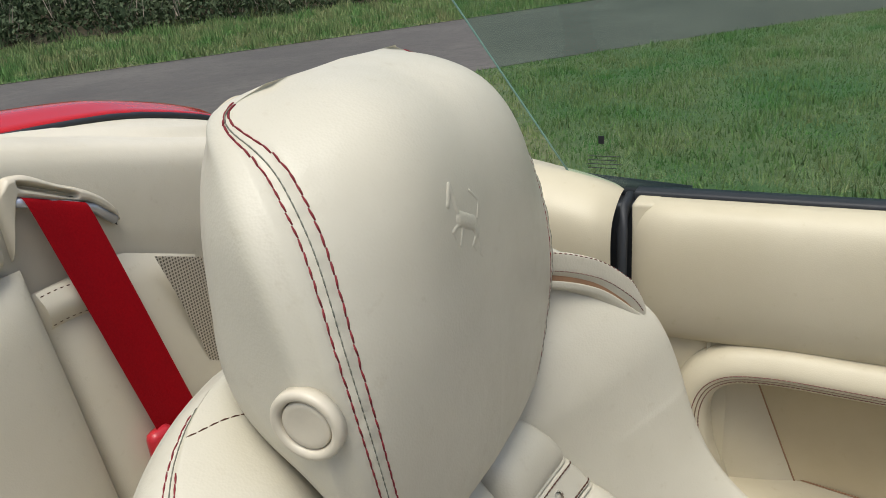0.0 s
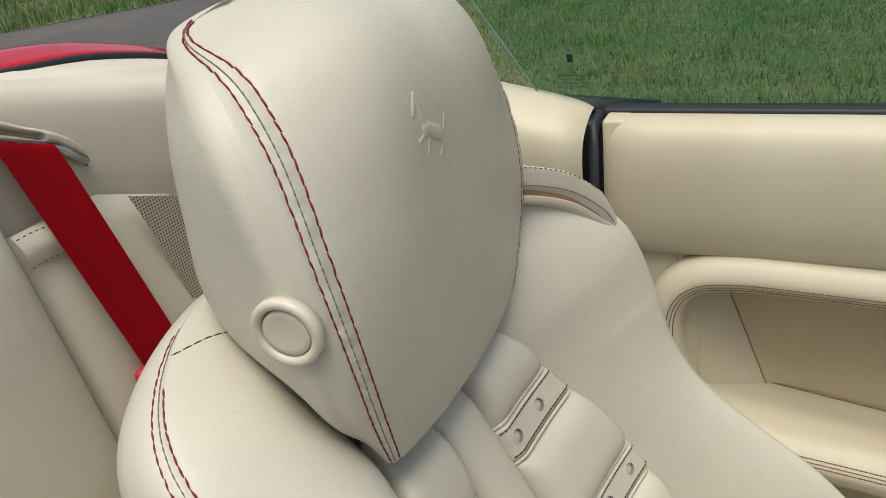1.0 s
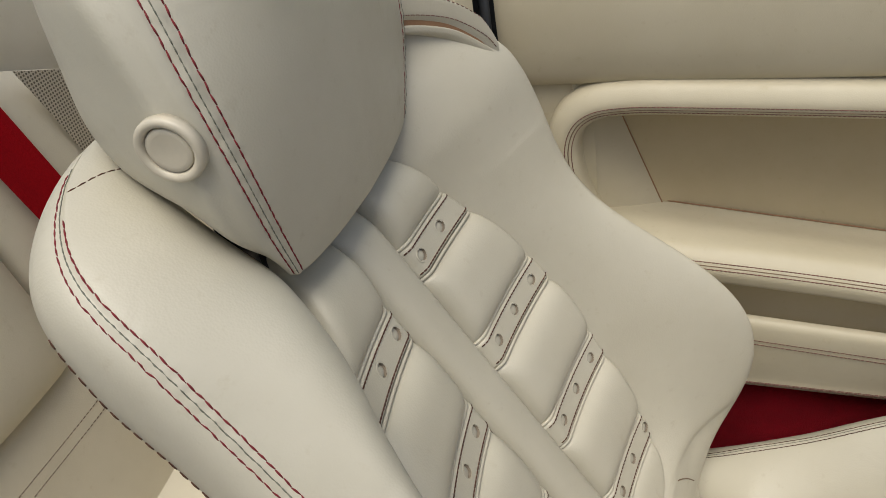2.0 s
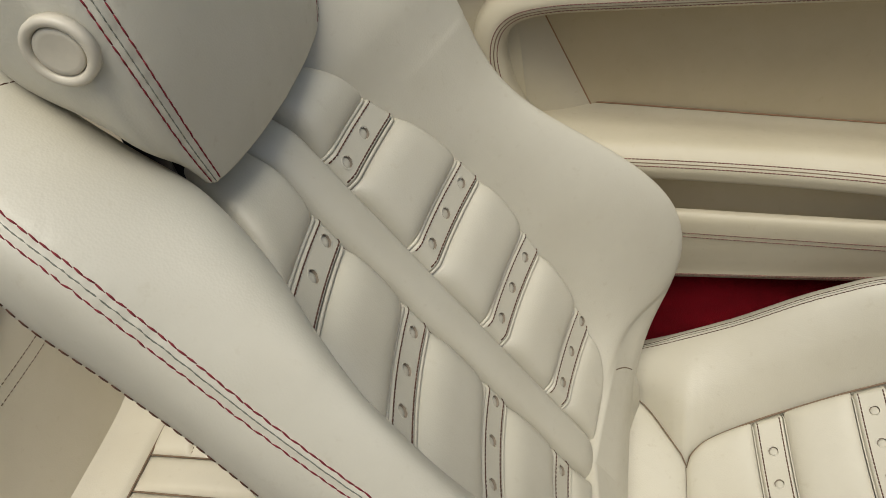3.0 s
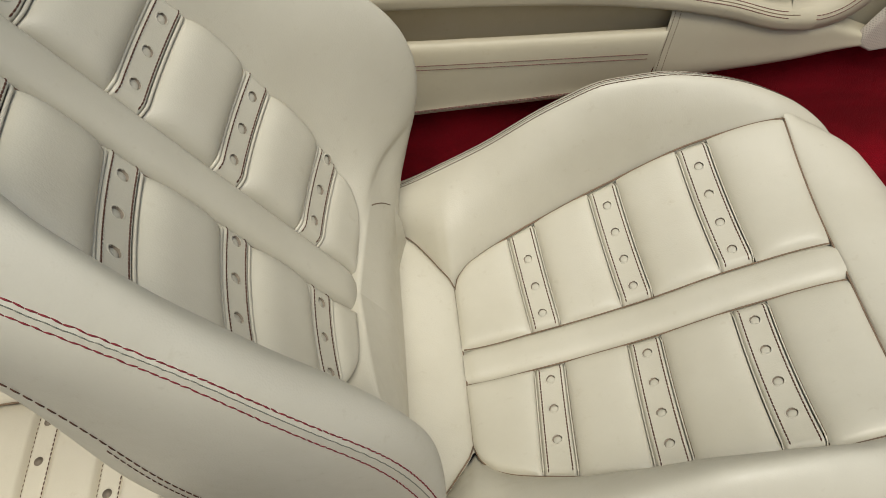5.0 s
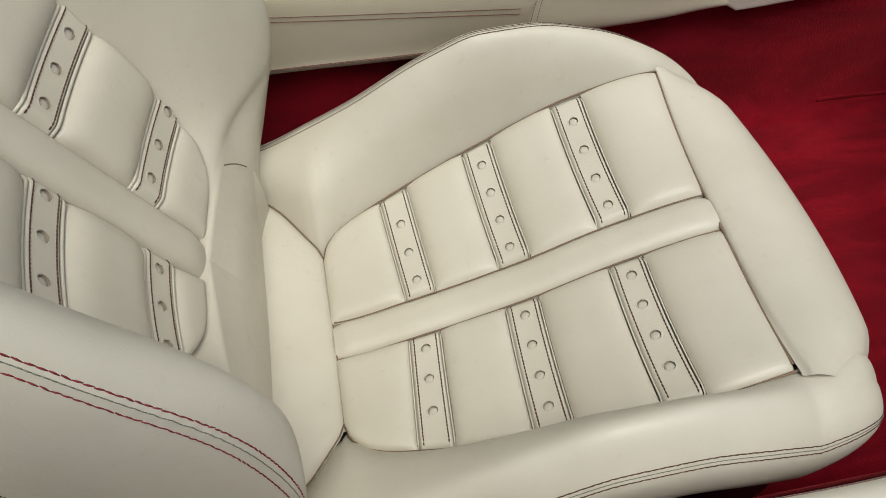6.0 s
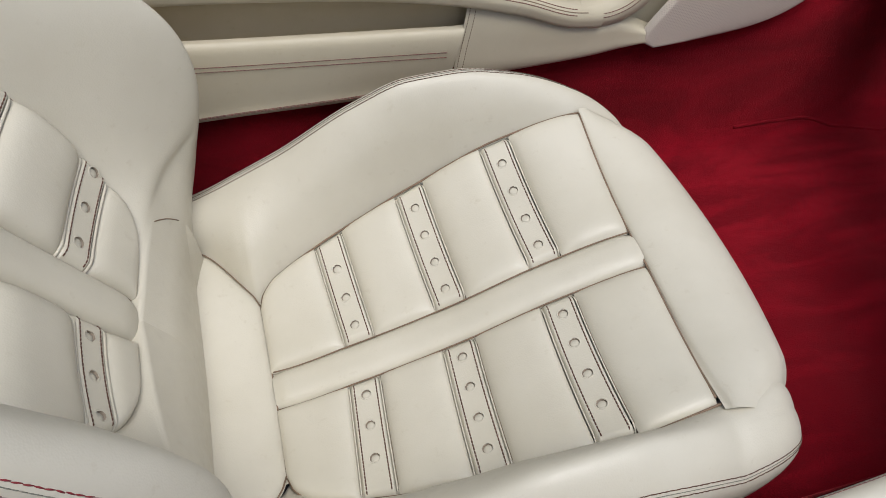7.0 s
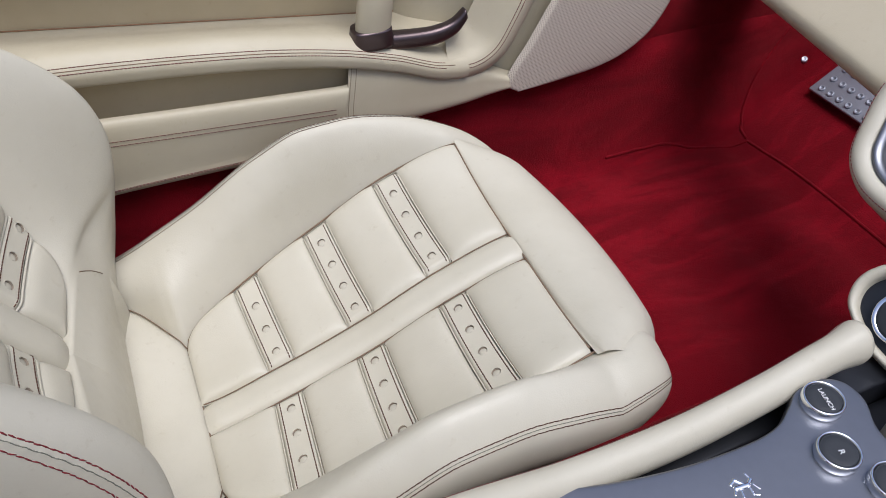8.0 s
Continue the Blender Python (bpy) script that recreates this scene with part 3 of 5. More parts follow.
# headrest
HF = [(-0.090, 0.668), (-0.0839, 0.699), (-0.0808, 0.748), (-0.080, 0.797), (-0.0848, 0.8465), (-0.0998, 0.8775), (-0.126, 0.8935), (-0.158, 0.900)]
HR = [(-0.195, 0.744), (-0.208, 0.754), (-0.213, 0.778), (-0.2115, 0.807), (-0.2105, 0.8415), (-0.211, 0.8685), (-0.203, 0.8870), (-0.163, 0.8985)]
HW = [0.092, 0.1156, 0.1263, 0.1269, 0.1216, 0.1045, 0.083, 0.058]
HS = [0.091, 0.1011, 0.1121, 0.1137, 0.1063, 0.0952, 0.0791, 0.045]
HD = [0.0575, 0.0737, 0.074, 0.1304, 0.2172, 0.32, 0.44, 0.50]
YH = 0.0205

# how the underside arches up from the front tip to the rear
under = curve([0.0, 0.057, 0.15, 0.23, 0.305, 0.41, 0.7, 0.85, 1.0], [0.0, 0.08, 0.28, 0.45, 0.66, 0.79, 0.84, 0.91, 1.0])


def head(a, b):
    s = min(max(a, 0.0), 1.0)
    fx, fz = catmull(HF, s)
    rx, rz = catmull(HR, s)
    w, sw, sd = (catmull([(q,) for q in L], s)[0] for L in (HW, HS, HD))
    half = [(0, 0.0), (0.55 * sw, 0.015), (sw, sd), (0.5 * (sw + w) + 0.004, sd + 0.070), (w, sd + 0.185), (0.854 * w, max(0.689, sd + 0.2)), (0.62 * w, 0.88), (0.25 * w, 0.985), (0, 1.0)]
    side, q = (1, b * 2) if b <= 0.5 else (-1, (1 - b) * 2)
    u, d = catmull(half, q)
    g = d + max(0.0, 1 - s / 0.28) * (float(under(d)) - d)
    t = q / 2 - 0.125
    off = 0.0007 * math.exp(-(t / 0.0045) ** 2) - 0.0007 * (math.exp(-((t - 0.0085) / 0.0024) ** 2) + math.exp(-((t + 0.0085) / 0.0024) ** 2)) - 0.0005 * math.exp(-(t / 0.0012) ** 2)
    off += 0.00035 * math.exp(-(t / 0.012) ** 2) * math.sin(s * 150 + 2 * math.sin(s * 23))
    off *= min(1.0, max(0.0, (0.80 - s) / 0.1))
    return (fx + (rx - fx) * d + 0.7 * off, YH + side * (u + 0.7 * off), fz + (rz - fz) * g)


def crown(a, b):
    """Soft top of the headrest, closing its upper ring."""
    x, y, z = head(1.0, b)
    k = 1 - a
    return (-0.160 + (x + 0.160) * k, YH + (y - YH) * k, z + 0.0006 * (1 - k * k))


skin = grid(head, 110, 420, loop_b=True)
skin = (skin[0], skin[1] + [tuple(range(420))[::-1]])
headrest = part("headrest", *skin, CREAM, seat)
part("crown", *grid(crown, 6, 210, loop_b=True, flip=False), CREAM, headrest)
for side in (0, 1):
    for off, mat, kw in ((-0.0085, RED_THREAD, dict(pitch=0.0058, length=0.0056, r=0.00060, dip=0.35, jitter=0.0009)), (0.0085, RED_THREAD, dict(pitch=0.0058, length=0.0056, r=0.00060, dip=0.35, jitter=0.0009)),
                         (0.0, GREY_THREAD, dict(pitch=0.0042, length=0.0041, r=0.00040, dip=0.4, lift=0.0003))):
        b0 = 2 / 8 * 0.5 + off
        pts, nor = surf_line(head, [(a, b1 if side == 0 else 1 - b1) for a in np.linspace(0.005, 0.905, 190) for w in (max(0.0, (a - 0.66) / 0.24) ** 2,) for b1 in (b0 + off * 1.1 * w + 0.050 * w,)], (1, 1 if side == 0 else -1, 0.4))
        part("seam_stitching", *stitches(pts, nor, **kw), mat, headrest, "red thread" if mat is RED_THREAD else "")


BTN, BTN_N = (-0.1095, -0.1100, 0.7762), (0.10, -0.99, -0.02)
part("release_button_ring", *lathe([(0.0165, -0.004), (0.0165, 0.0004), (0.0158, 0.0016), (0.0142, 0.0021), (0.0126, 0.0016), (0.0118, 0.0004), (0.0115, -0.003)], BTN, BTN_N), SHELL, headrest)
part("release_button", *lathe([(0.0112, -0.003), (0.0112, 0.0), (0.0105, 0.0007), (0.008, 0.0005), (0.004, 0.0002), (0.001, 0.0001)], BTN, BTN_N), SHELL, headrest)


def on_face(y, z):
    """The place on the headrest's front at a given height and side, with its normal's slope left out."""
    a, b = 0.5, 0.96
    for _ in range(7):
        p = head(a, b)
        e = 1e-3
        pa, pb = head(a + e, b), head(a, b + e)
        ja, jb = (pa[1] - p[1]) / e, (pb[1] - p[1]) / e
        ka, kb = (pa[2] - p[2]) / e, (pb[2] - p[2]) / e
        det = ja * kb - jb * ka
        dy, dz = y - p[1], z - p[2]
        a, b = a + (dy * kb - jb * dz) / det, b + (ja * dz - dy * ka) / det
    return head(a, b)


def ridge_at(strokes, p, q):
    """Height of a low relief made of tapered strokes."""
    best = 0.0
    for x0, y0, x1, y1, r in strokes:
        dx, dy = x1 - x0, y1 - y0
        t = min(1.0, max(0.0, ((p - x0) * dx + (q - y0) * dy) / (dx * dx + dy * dy)))
        d = math.hypot(p - x0 - t * dx, q - y0 - t * dy) / r
        best = max(best, r ** 0.6 * math.sqrt(max(0.0, 1 - d * d)))
    return best


# an upright mark of short strokes, in millimetres across and up
MARK = [(-10, 21, -15, 14, 2.2), (-9, 22, -7, 8, 2.4), (-6, 4, 8, -3, 4.4), (8, -3, 11, -9, 3.2), (-7, 2, -15, 0, 1.6), (-15, 0, -13, -4, 1.3), (-4, -1, -9, -9, 1.6),
        (11, -9, 5, -14, 1.7), (5, -14, 8, -18, 1.2), (12, -10, 13, -22, 1.5), (13, -22, 15, -24, 1.2), (14, -2, 19, 6, 1.5), (19, 6, 10, 14, 1.3)]


def relief(a, b):
    p, q = -20 + 44 * a, -27 + 54 * b
    x, y, z = on_face(-0.0085 + p * 0.00088, 0.8285 + q * 0.00092)
    return (x - 0.00035 + 0.00052 * ridge_at(MARK, p, q), y, z)


part("embossed_mark", *grid(relief, 74, 84, flip=True), CREAM, headrest, "small embossed mark in the leather")
part("headrest_post", *tube([(-0.140, -0.058, 0.60), (-0.140, -0.058, 0.745)], 0.009, 16), BLACK, seat)
part("headrest_post", *tube([(-0.145, 0.065, 0.60), (-0.145, 0.065, 0.745)], 0.008, 14), BLACK, seat)
part("post_housing", *box((-0.19, -0.07, 0.58), (-0.130, 0.10, 0.668), 0.02), BLACK, seat)


# belt guide on the left shoulder
def guide_band(z0, z1, out, thick):
    def f(a, b):
        q = a
        x, y, z = catmull([(-0.135, 0.08, 0.748), (-0.102, 0.125, 0.742), (-0.072, 0.155, 0.728), (-0.052, 0.172, 0.708), (-0.044, 0.180, 0.694)], q)
        k = (1 - max(0, q - 0.75) / 0.25 * 0.55)
        sec = [(0, z0), (out, z0 + 0.15 * (z1 - z0)), (out * 1.15, 0.5 * (z0 + z1)), (out, z1 - 0.12 * (z1 - z0)), (0, z1), (-thick, z1 - 0.002), (-thick, z0 + 0.002), (0, z0)]
        d, h = catmull(sec, b)
        return (x + d * 0.8, y + d * 0.3 - 0.0, z + h * k - 0.004)
    return f


guide = part("belt_guide", *grid(guide_band(0.002, 0.020, 0.006, 0.012), 40, 28), CREAM, seat, "leather loop that holds the belt")
part("guide_lower_band", *grid(guide_band(-0.0085, -0.002, 0.005, 0.012), 40, 20), CREAM, guide)
part("guide_lining", *grid(guide_band(-0.004, 0.003, 0.0005, 0.010), 40, 16), FOAM, guide)
for h in (0.004, 0.018):
    f = guide_band(0.002, 0.020, 0.006, 0.012)
    pts, nor = surf_line(f, [(a, 0.15 if h < 0.01 else 0.44) for a in np.linspace(0.1, 0.95, 60)])
    part("stitching", *stitches(pts, nor, pitch=0.004, length=0.003, r=0.0004), ROSE_THREAD, guide)


# ---- car door ----
door = tagged(new("door_1"), "cream leather car door panel with armrest and pocket", "car door", kind="structure")


def upper_pad(a, b):
    prof = [(0.402, 0.706), (0.385, 0.707), (0.369, 0.699), (0.360, 0.678), (0.357, 0.64), (0.360, 0.60), (0.370, 0.572), (0.395, 0.566)]
    x = -0.095 + 1.25 * a
    y, z = catmull(prof, b)
    e = max(0.0, 1 - (x + 0.095) / 0.02)
    return (x, y + 0.02 * e * e, z - 0.006 * e * e)


part("upper_pad", *grid(upper_pad, 60, 40), PANEL, door)
part("pad_end", *box((-0.096, 0.378, 0.572), (-0.07, 0.42, 0.706), 0.004), PANEL, door)

arm_z = curve([-0.05, 0.13, 0.345, 0.448, 0.523, 0.60, 0.66, 0.9], [0.40, 0.388, 0.363, 0.342, 0.319, 0.290, 0.284, 0.28])


def surround(a, b):
    """Padded rim over and behind the armrest recess."""
    path = [(1.1, 0.490), (0.8, 0.512), (0.4, 0.533), (0.12, 0.544), (0.032, 0.545), (-0.006, 0.534), (-0.021, 0.504), (-0.018, 0.46), (-0.006, 0.42), (0.004, 0.38)]
    x, z = catmull(path, a)
    e = 0.001
    x2, z2 = catmull(path, min(a + e, 1.0))
    x1, z1 = catmull(path, max(a - e, 0.0))
    t = np.array((x2 - x1, z2 - z1))
    t = t / (np.linalg.norm(t) + 1e-9)
    out = np.array((t[1], -t[0]))
    prof = [(0.031, 0.382), (0.028, 0.363), (0.020, 0.354), (0.010, 0.350), (0.0, 0.353), (-0.006, 0.362), (-0.008, 0.385), (-0.008, 0.42)]
    d, y = catmull(prof, b)
    return (x + out[0] * d, y, z + out[1] * d)


rim = part("armrest_surround", *grid(surround, 120, 30, flip=True), PANEL, door)
for b in (0.46, 0.56):
    pts, nor = surf_line(surround, [(a, b) for a in np.linspace(0.12, 0.97, 220)], (0, -1, 0.2))
    part("stitching", *stitches(pts, nor, pitch=0.0042, length=0.0040, r=0.0006, dip=0.6), ROSE_THREAD, rim)
pts, nor = surf_line(surround, [(a, 0.51) for a in np.linspace(0.1, 0.98, 160)], (0, -1, 0.2))
part("rim_seam", *tube([p - n * 0.0003 for p, n in zip(pts, nor)], 0.0007, 6), SEAM, rim)


def recess_left(z):
    return 0.022 + (0.52 - z) * 0.38


def recess_low(x):
    return 0.392 - 0.14 * (x - 0.087)


def recess(a, b):
    """Flat trim panel at the back of the recess."""
    z = 0.28 + 0.30 * b
    x = recess_left(z) + 1.02 * a
    return (x, 0.418 + 0.004 * min(1.0, a * 40), z)


part("recess_back", *grid(recess, 80, 10), TAN, door)
part("recess_front", *grid(lambda a, b: (0.565 + 0.26 * a, 0.417 - 0.085 * a ** 0.6, 0.27 + 0.30 * b), 20, 12), PANEL, door)
part("front_filler", *grid(lambda a, b: (0.60 + 0.50 * a, 0.328 + 0.03 * a, 0.215 + 0.47 * b * (0.14 + 0.86 * min(1.0, max(0.0, a - 0.08) * 4))), 30, 14), PANEL, door)


def recess_wall(a, b):
    z = 0.37 + 0.20 * b
    x1 = recess_left(z)
    return (-0.02 + (x1 + 0.02) * a, 0.372 + 0.046 * a, z)


part("recess_side", *grid(recess_wall, 10, 10), PANEL, door)
part("recess_seam", *tube([(recess_left(z) - 0.001, 0.4172, z) for z in np.linspace(0.385, 0.53, 12)], 0.0009, 6), FOAM, door)
part("recess_seam", *tube([(x, 0.4195, recess_low(x) + 0.0005) for x in np.linspace(0.075, 0.62, 30)], 0.0009, 6), FOAM, door)
part("rear_panel", *grid(lambda a, b: (-0.10 + 0.10 * a, 0.378, 0.24 + 0.335 * b), 8, 10), PANEL, door)


def shelf(a, b):
    """The armrest: shelf, rolled edge and underside."""
    x = -0.03 + 0.66 * a
    ze = float(arm_z(x))
    zb = recess_low(x)
    prof = [(0.425, zb), (0.40, zb - 0.001), (0.36, 0.5 * (zb + ze) + 0.010), (0.325, ze + 0.016), (0.310, ze + 0.010), (0.302, ze), (0.301, ze - 0.010), (0.306, ze - 0.020), (0.33, ze - 0.024)]
    y, z = catmull(prof, b)
    return (x, y, z)


arm = part("armrest", *grid(shelf, 90, 40), PANEL, door)
for b in (0.555, 0.63):
    pts, nor = surf_line(shelf, [(a, b) for a in np.linspace(0.02, 0.95, 220)], (0, -1, 0.6))
    part("stitching", *stitches(pts, nor, pitch=0.0042, length=0.0040, r=0.0006, dip=0.6), ROSE_THREAD, arm)
pts, nor = surf_line(shelf, [(a, 0.592) for a in np.linspace(0.02, 0.97, 160)], (0, -1, 0.6))
part("edge_seam", *tube([p - n * 0.0003 for p, n in zip(pts, nor)], 0.0007, 6), SEAM, arm)

lip_z = curve([0.0, 0.167, 0.448], [0.334, 0.316, 0.290])
low_z = curve([-0.05, 0.15, 0.34, 0.5, 0.62, 0.72, 0.8], [0.208, 0.210, 0.207, 0.211, 0.218, 0.229, 0.229])


def pocket(a, b):
    x = -0.06 + (0.496 + 0.034 * max(0.0, 1 - b * 1.15)) * a
    zl, zb = float(lip_z(x)), float(low_z(x))
    prof = [(0.322, zl - 0.05), (0.316, zl - 0.004), (0.310, zl + 0.002), (0.303, zl - 0.003), (0.301, zl - 0.02), (0.302, zl - 0.04), (0.304, zb + 0.02), (0.304, zb + 0.008), (0.312, zb), (0.34, zb)]
    y, z = catmull(prof, b)
    return (x, y, z)


pk = part("map_pocket", *grid(pocket, 50, 36), PANEL, door)
for b in (0.475, 0.515, 0.73, 0.755):
    pts, nor = surf_line(pocket, [(a, b) for a in np.linspace(0.05, 0.98, 120)], (0, -1, 0))
    part("stitching", *stitches(pts, nor, pitch=0.0042, length=0.0040, r=0.0006, dip=0.6), ROSE_THREAD, pk)
part("pocket_back", *grid(lambda a, b: (-0.06 + 0.53 * a, 0.329, 0.22 + (float(arm_z(-0.06 + 0.53 * a)) - 0.234) * b), 10, 6), TAN, door)


def lower_front(a, b):
    """Plain panel ahead of the pocket, ending in a point at the sill."""
    x0 = 0.437 + 0.032 * (1 - b)
    x = x0 + (0.738 - x0) * a
    zt, zb = float(arm_z(x)) - 0.012 - 0.04 * max(0, (x - 0.66) / 0.08), float(low_z(x))
    zt = max(zt, zb + 0.002)
    prof = [(0.328, zt), (0.310, zt - 0.15 * (zt - zb)), (0.306, 0.5 * (zt + zb)), (0.308, zb + 0.08 * (zt - zb)), (0.335, zb - 0.002)]
    y, z = catmull(prof, b)
    return (x, y, z)


lf = part("lower_panel", *grid(lower_front, 40, 24), PANEL, door)
for off in (0.004, 0.011):
    q, r = surf_line(lower_front, [(off / 0.29, b) for b in np.linspace(0.12, 0.85, 30)], (0, -1, 0))
    part("stitching", *stitches(q, r, pitch=0.0036, length=0.003, r=0.00045), DARK_THREAD, lf)


def front_turn(a, b):
    """Where the armrest sweeps up into the front of the door."""
    path = [(0.60, 0.290), (0.64, 0.286), (0.672, 0.302), (0.695, 0.340), (0.716, 0.385), (0.74, 0.44), (0.78, 0.53)]
    x, z = catmull(path, a)
    x2, z2 = catmull(path, min(a + 0.01, 1))
    x1, z1 = catmull(path, max(a - 0.01, 0))
    t = np.array((x2 - x1, z2 - z1))
    t = t / np.linalg.norm(t)
    out = np.array((t[1], -t[0]))
    prof = [(-0.05, 0.335), (-0.02, 0.318), (-0.006, 0.306), (0.004, 0.302), (0.014, 0.304), (0.024, 0.312), (0.032, 0.33)]
    d, y = catmull(prof, b)
    return (x + out[0] * d, y, z + out[1] * d)


turn = part("armrest_front", *grid(front_turn, 50, 26, flip=True), PANEL, door)
for b in (0.40, 0.48):
    q, r = surf_line(front_turn, [(a, b) for a in np.linspace(0.1, 0.98, 80)], (0, -1, 0.2))
    part("stitching", *stitches(q, r, pitch=0.0042, length=0.0040, r=0.0006, dip=0.6), ROSE_THREAD, turn)


grille_r = curve([0.2215, 0.2235, 0.231, 0.247, 0.28, 0.33, 0.46], [0.72, 0.80, 0.865, 0.912, 0.952, 0.975, 0.99])
grille_l = curve([0.2215, 0.235, 0.30, 0.36, 0.46], [0.714, 0.694, 0.728, 0.762, 0.82])


def grille(a, b):
    z = 0.2215 + 0.24 * b ** 1.6
    x0, x1 = grille_l(z), grille_r(z)
    e = min(1.0, min(a, 1 - a, b * 0.8) / 0.04)
    return (x0 + (x1 - x0) * a, 0.312 - 0.007 * math.sqrt(max(0.0, e * (2 - e))) + 0.006 * a * a, z)


def grille_rim(a, b):
    """The cover's edge, turning back to the door behind it."""
    p = grille(a / 0.6, 0.0) if a < 0.6 else grille(1.0, (a - 0.6) / 0.4)
    return (p[0], p[1] + 0.05 * b, p[2] + 0.002 * b)


spk = part("speaker_grille", *grid(grille, 50, 40), GRILLE, door, "finely pierced beige speaker cover")
part("grille_rim", *grid(grille_rim, 90, 3), PANEL, spk)
uv_flat(spk, lambda c: (c.x / 0.0023, c.z / 0.0023))
part("panel_core", *box((-0.09, 0.432, 0.25), (1.12, 0.45, 0.70), 0.003), RUBBER, door)
part("inner_seal", *box((-0.10, 0.403, 0.690), (1.15, 0.425, 0.710), 0.003), RUBBER, door)


def pull(a, b):
    c = catmull([(0.500, 0.324, 0.338), (0.507, 0.320, 0.40), (0.518, 0.327, 0.47), (0.528, 0.347, 0.53), (0.535, 0.38, 0.56)], a)
    q = b * 2 * math.pi
    return (c[0] + 0.024 * math.cos(q) * (1 - 0.1 * a), c[1] + 0.016 * math.sin(q), c[2])


handle = part("pull_handle", *capped(grid(pull, 30, 28, loop_b=True), 28), PANEL, door)


def cup(a, b):
    q = b * 2 * math.pi
    k = 1.0 if a < 0.6 else 1.0 - 0.06 * (a - 0.6) / 0.4
    c, s = math.cos(q), math.sin(q)
    ex = lambda v: math.copysign(abs(v) ** 0.6, v)
    return (0.500 + 0.0275 * ex(c) * k, 0.324 + 0.019 * ex(s) * k, 0.336 + 0.024 * a)


part("handle_cup", *capped(grid(cup, 8, 40, loop_b=True), 40), LEVER, handle, "dark bronze metal foot")


def lever(a, b):
    c = catmull([(0.515, 0.325, 0.337), (0.545, 0.322, 0.334), (0.585, 0.318, 0.334), (0.612, 0.316, 0.342), (0.628, 0.315, 0.358)], a)
    q = b * 2 * math.pi
    ex = lambda v: math.copysign(abs(v) ** 0.7, v)
    r = 0.0125 - 0.005 * a * a
    return (c[0] - 0.2 * r * ex(math.sin(q)), c[1] + 0.014 * ex(math.cos(q)) * (1 - 0.45 * a), c[2] + r * ex(math.sin(q)))


part("release_lever", *capped(grid(lever, 24, 24, loop_b=True), 24), LEVER, door, "dark bronze door release lever")

# window glass, with the print low in its corner
m, t, p = nodes_of("tinted_glass")
out = t.nodes["Material Output"]
t.nodes.remove(p)
tr, gl, mx = t.nodes.new("ShaderNodeBsdfTransparent"), t.nodes.new("ShaderNodeBsdfGlossy"), t.nodes.new("ShaderNodeMixShader")
tr.inputs[0].default_value, gl.inputs["Roughness"].default_value = (0.80, 0.90, 0.84, 1), 0.02
fr = add(t, "ShaderNodeFresnel", IOR=1.3)
t.links.new(fr.outputs[0], mx.inputs[0])
t.links.new(tr.outputs[0], mx.inputs[1])
t.links.new(gl.outputs[0], mx.inputs[2])
t.links.new(mx.outputs[0], out.inputs["Surface"])
GLASS = m


def pane(a, b):
    z = 0.708 + 0.40 * b
    x0 = -0.166 - 0.585 * (z - 0.715)
    x = x0 + (1.25 - x0) * a
    return (x, 0.415 - 0.16 * (z - 0.715), z)


glass = part("window_pane", *joined(grid(pane, 12, 8), grid(lambda a, b: tuple(np.array(pane(a, b)) + (0, 0.004, 0)), 12, 8)), GLASS, door, "slightly green raised side window")
glass.visible_shadow = False
EDGE = plain("glass_edge", (0.22, 0.32, 0.29), 0.2)
part("pane_edge", *tube([tuple(np.array(pane(0, b)) + (0, 0.002, 0)) for b in np.linspace(0, 1, 8)], 0.0011, 6), EDGE, glass)
for i in range(4):
    part("window_print", *box((-0.146, 0.4035, 0.7435 - 0.0040 * i), (-0.112 - 0.005 * (i % 2), 0.4040, 0.7442 - 0.0040 * i), 0), BLACK, glass)
part("window_mark", *box((-0.1345, 0.4015, 0.757), (-0.1285, 0.4020, 0.765), 0.0002), BLACK, glass)

# ---- rear quarter and bulkhead ----
quarter = tagged(new("rear_quarter_trim"), "cream leather side trim behind the door", "car trim")


def quarter_f(a, b):
    prof = [(0.43, 0.708), (0.40, 0.712), (0.37, 0.703), (0.352, 0.684), (0.35, 0.64), (0.36, 0.55), (0.36, 0.35)]
    x = -0.113 - 0.432 * a
    y, z = catmull(prof, b)
    e = max(0.0, 1 - a / 0.05)
    return (x, y + 0.015 * e * e - 0.05 * a * a, z + 0.10 * a - 0.006 * e * e)


part("side_panel", *grid(quarter_f, 40, 40, flip=True), PANEL, quarter)
part("door_seal", *tube([(-0.105, 0.412, 0.702), (-0.104, 0.387, 0.697), (-0.104, 0.374, 0.68), (-0.104, 0.370, 0.60), (-0.10, 0.374, 0.42)], 0.0055, 12), RUBBER, quarter, "black rubber door seal")
part("outer_seal", *tube([(-0.05, 0.43, 0.698), (-0.15, 0.43, 0.705), (-0.30, 0.425, 0.722), (-0.5, 0.41, 0.745)], 0.012, 10), RUBBER, quarter)
part("pillar_gap", *box((-0.125, 0.39, 0.40), (-0.085, 0.42, 0.700), 0.004), RUBBER, quarter)

shelf_t = tagged(new("rear_shelf"), "cream leather rear bulkhead and hood cover panel", "car trim")


def fall(y):
    """The bulkhead's top drops towards the flank."""
    return -0.245 * max(y - 0.05, -0.12)


# height of the hood cover's rear edge across the car
deck_top = curve([-1.3, -0.9, 0.0, 0.12, 0.25, 0.32, 0.40, 0.55], [0.78, 0.815, 0.822, 0.818, 0.808, 0.794, 0.771, 0.70])


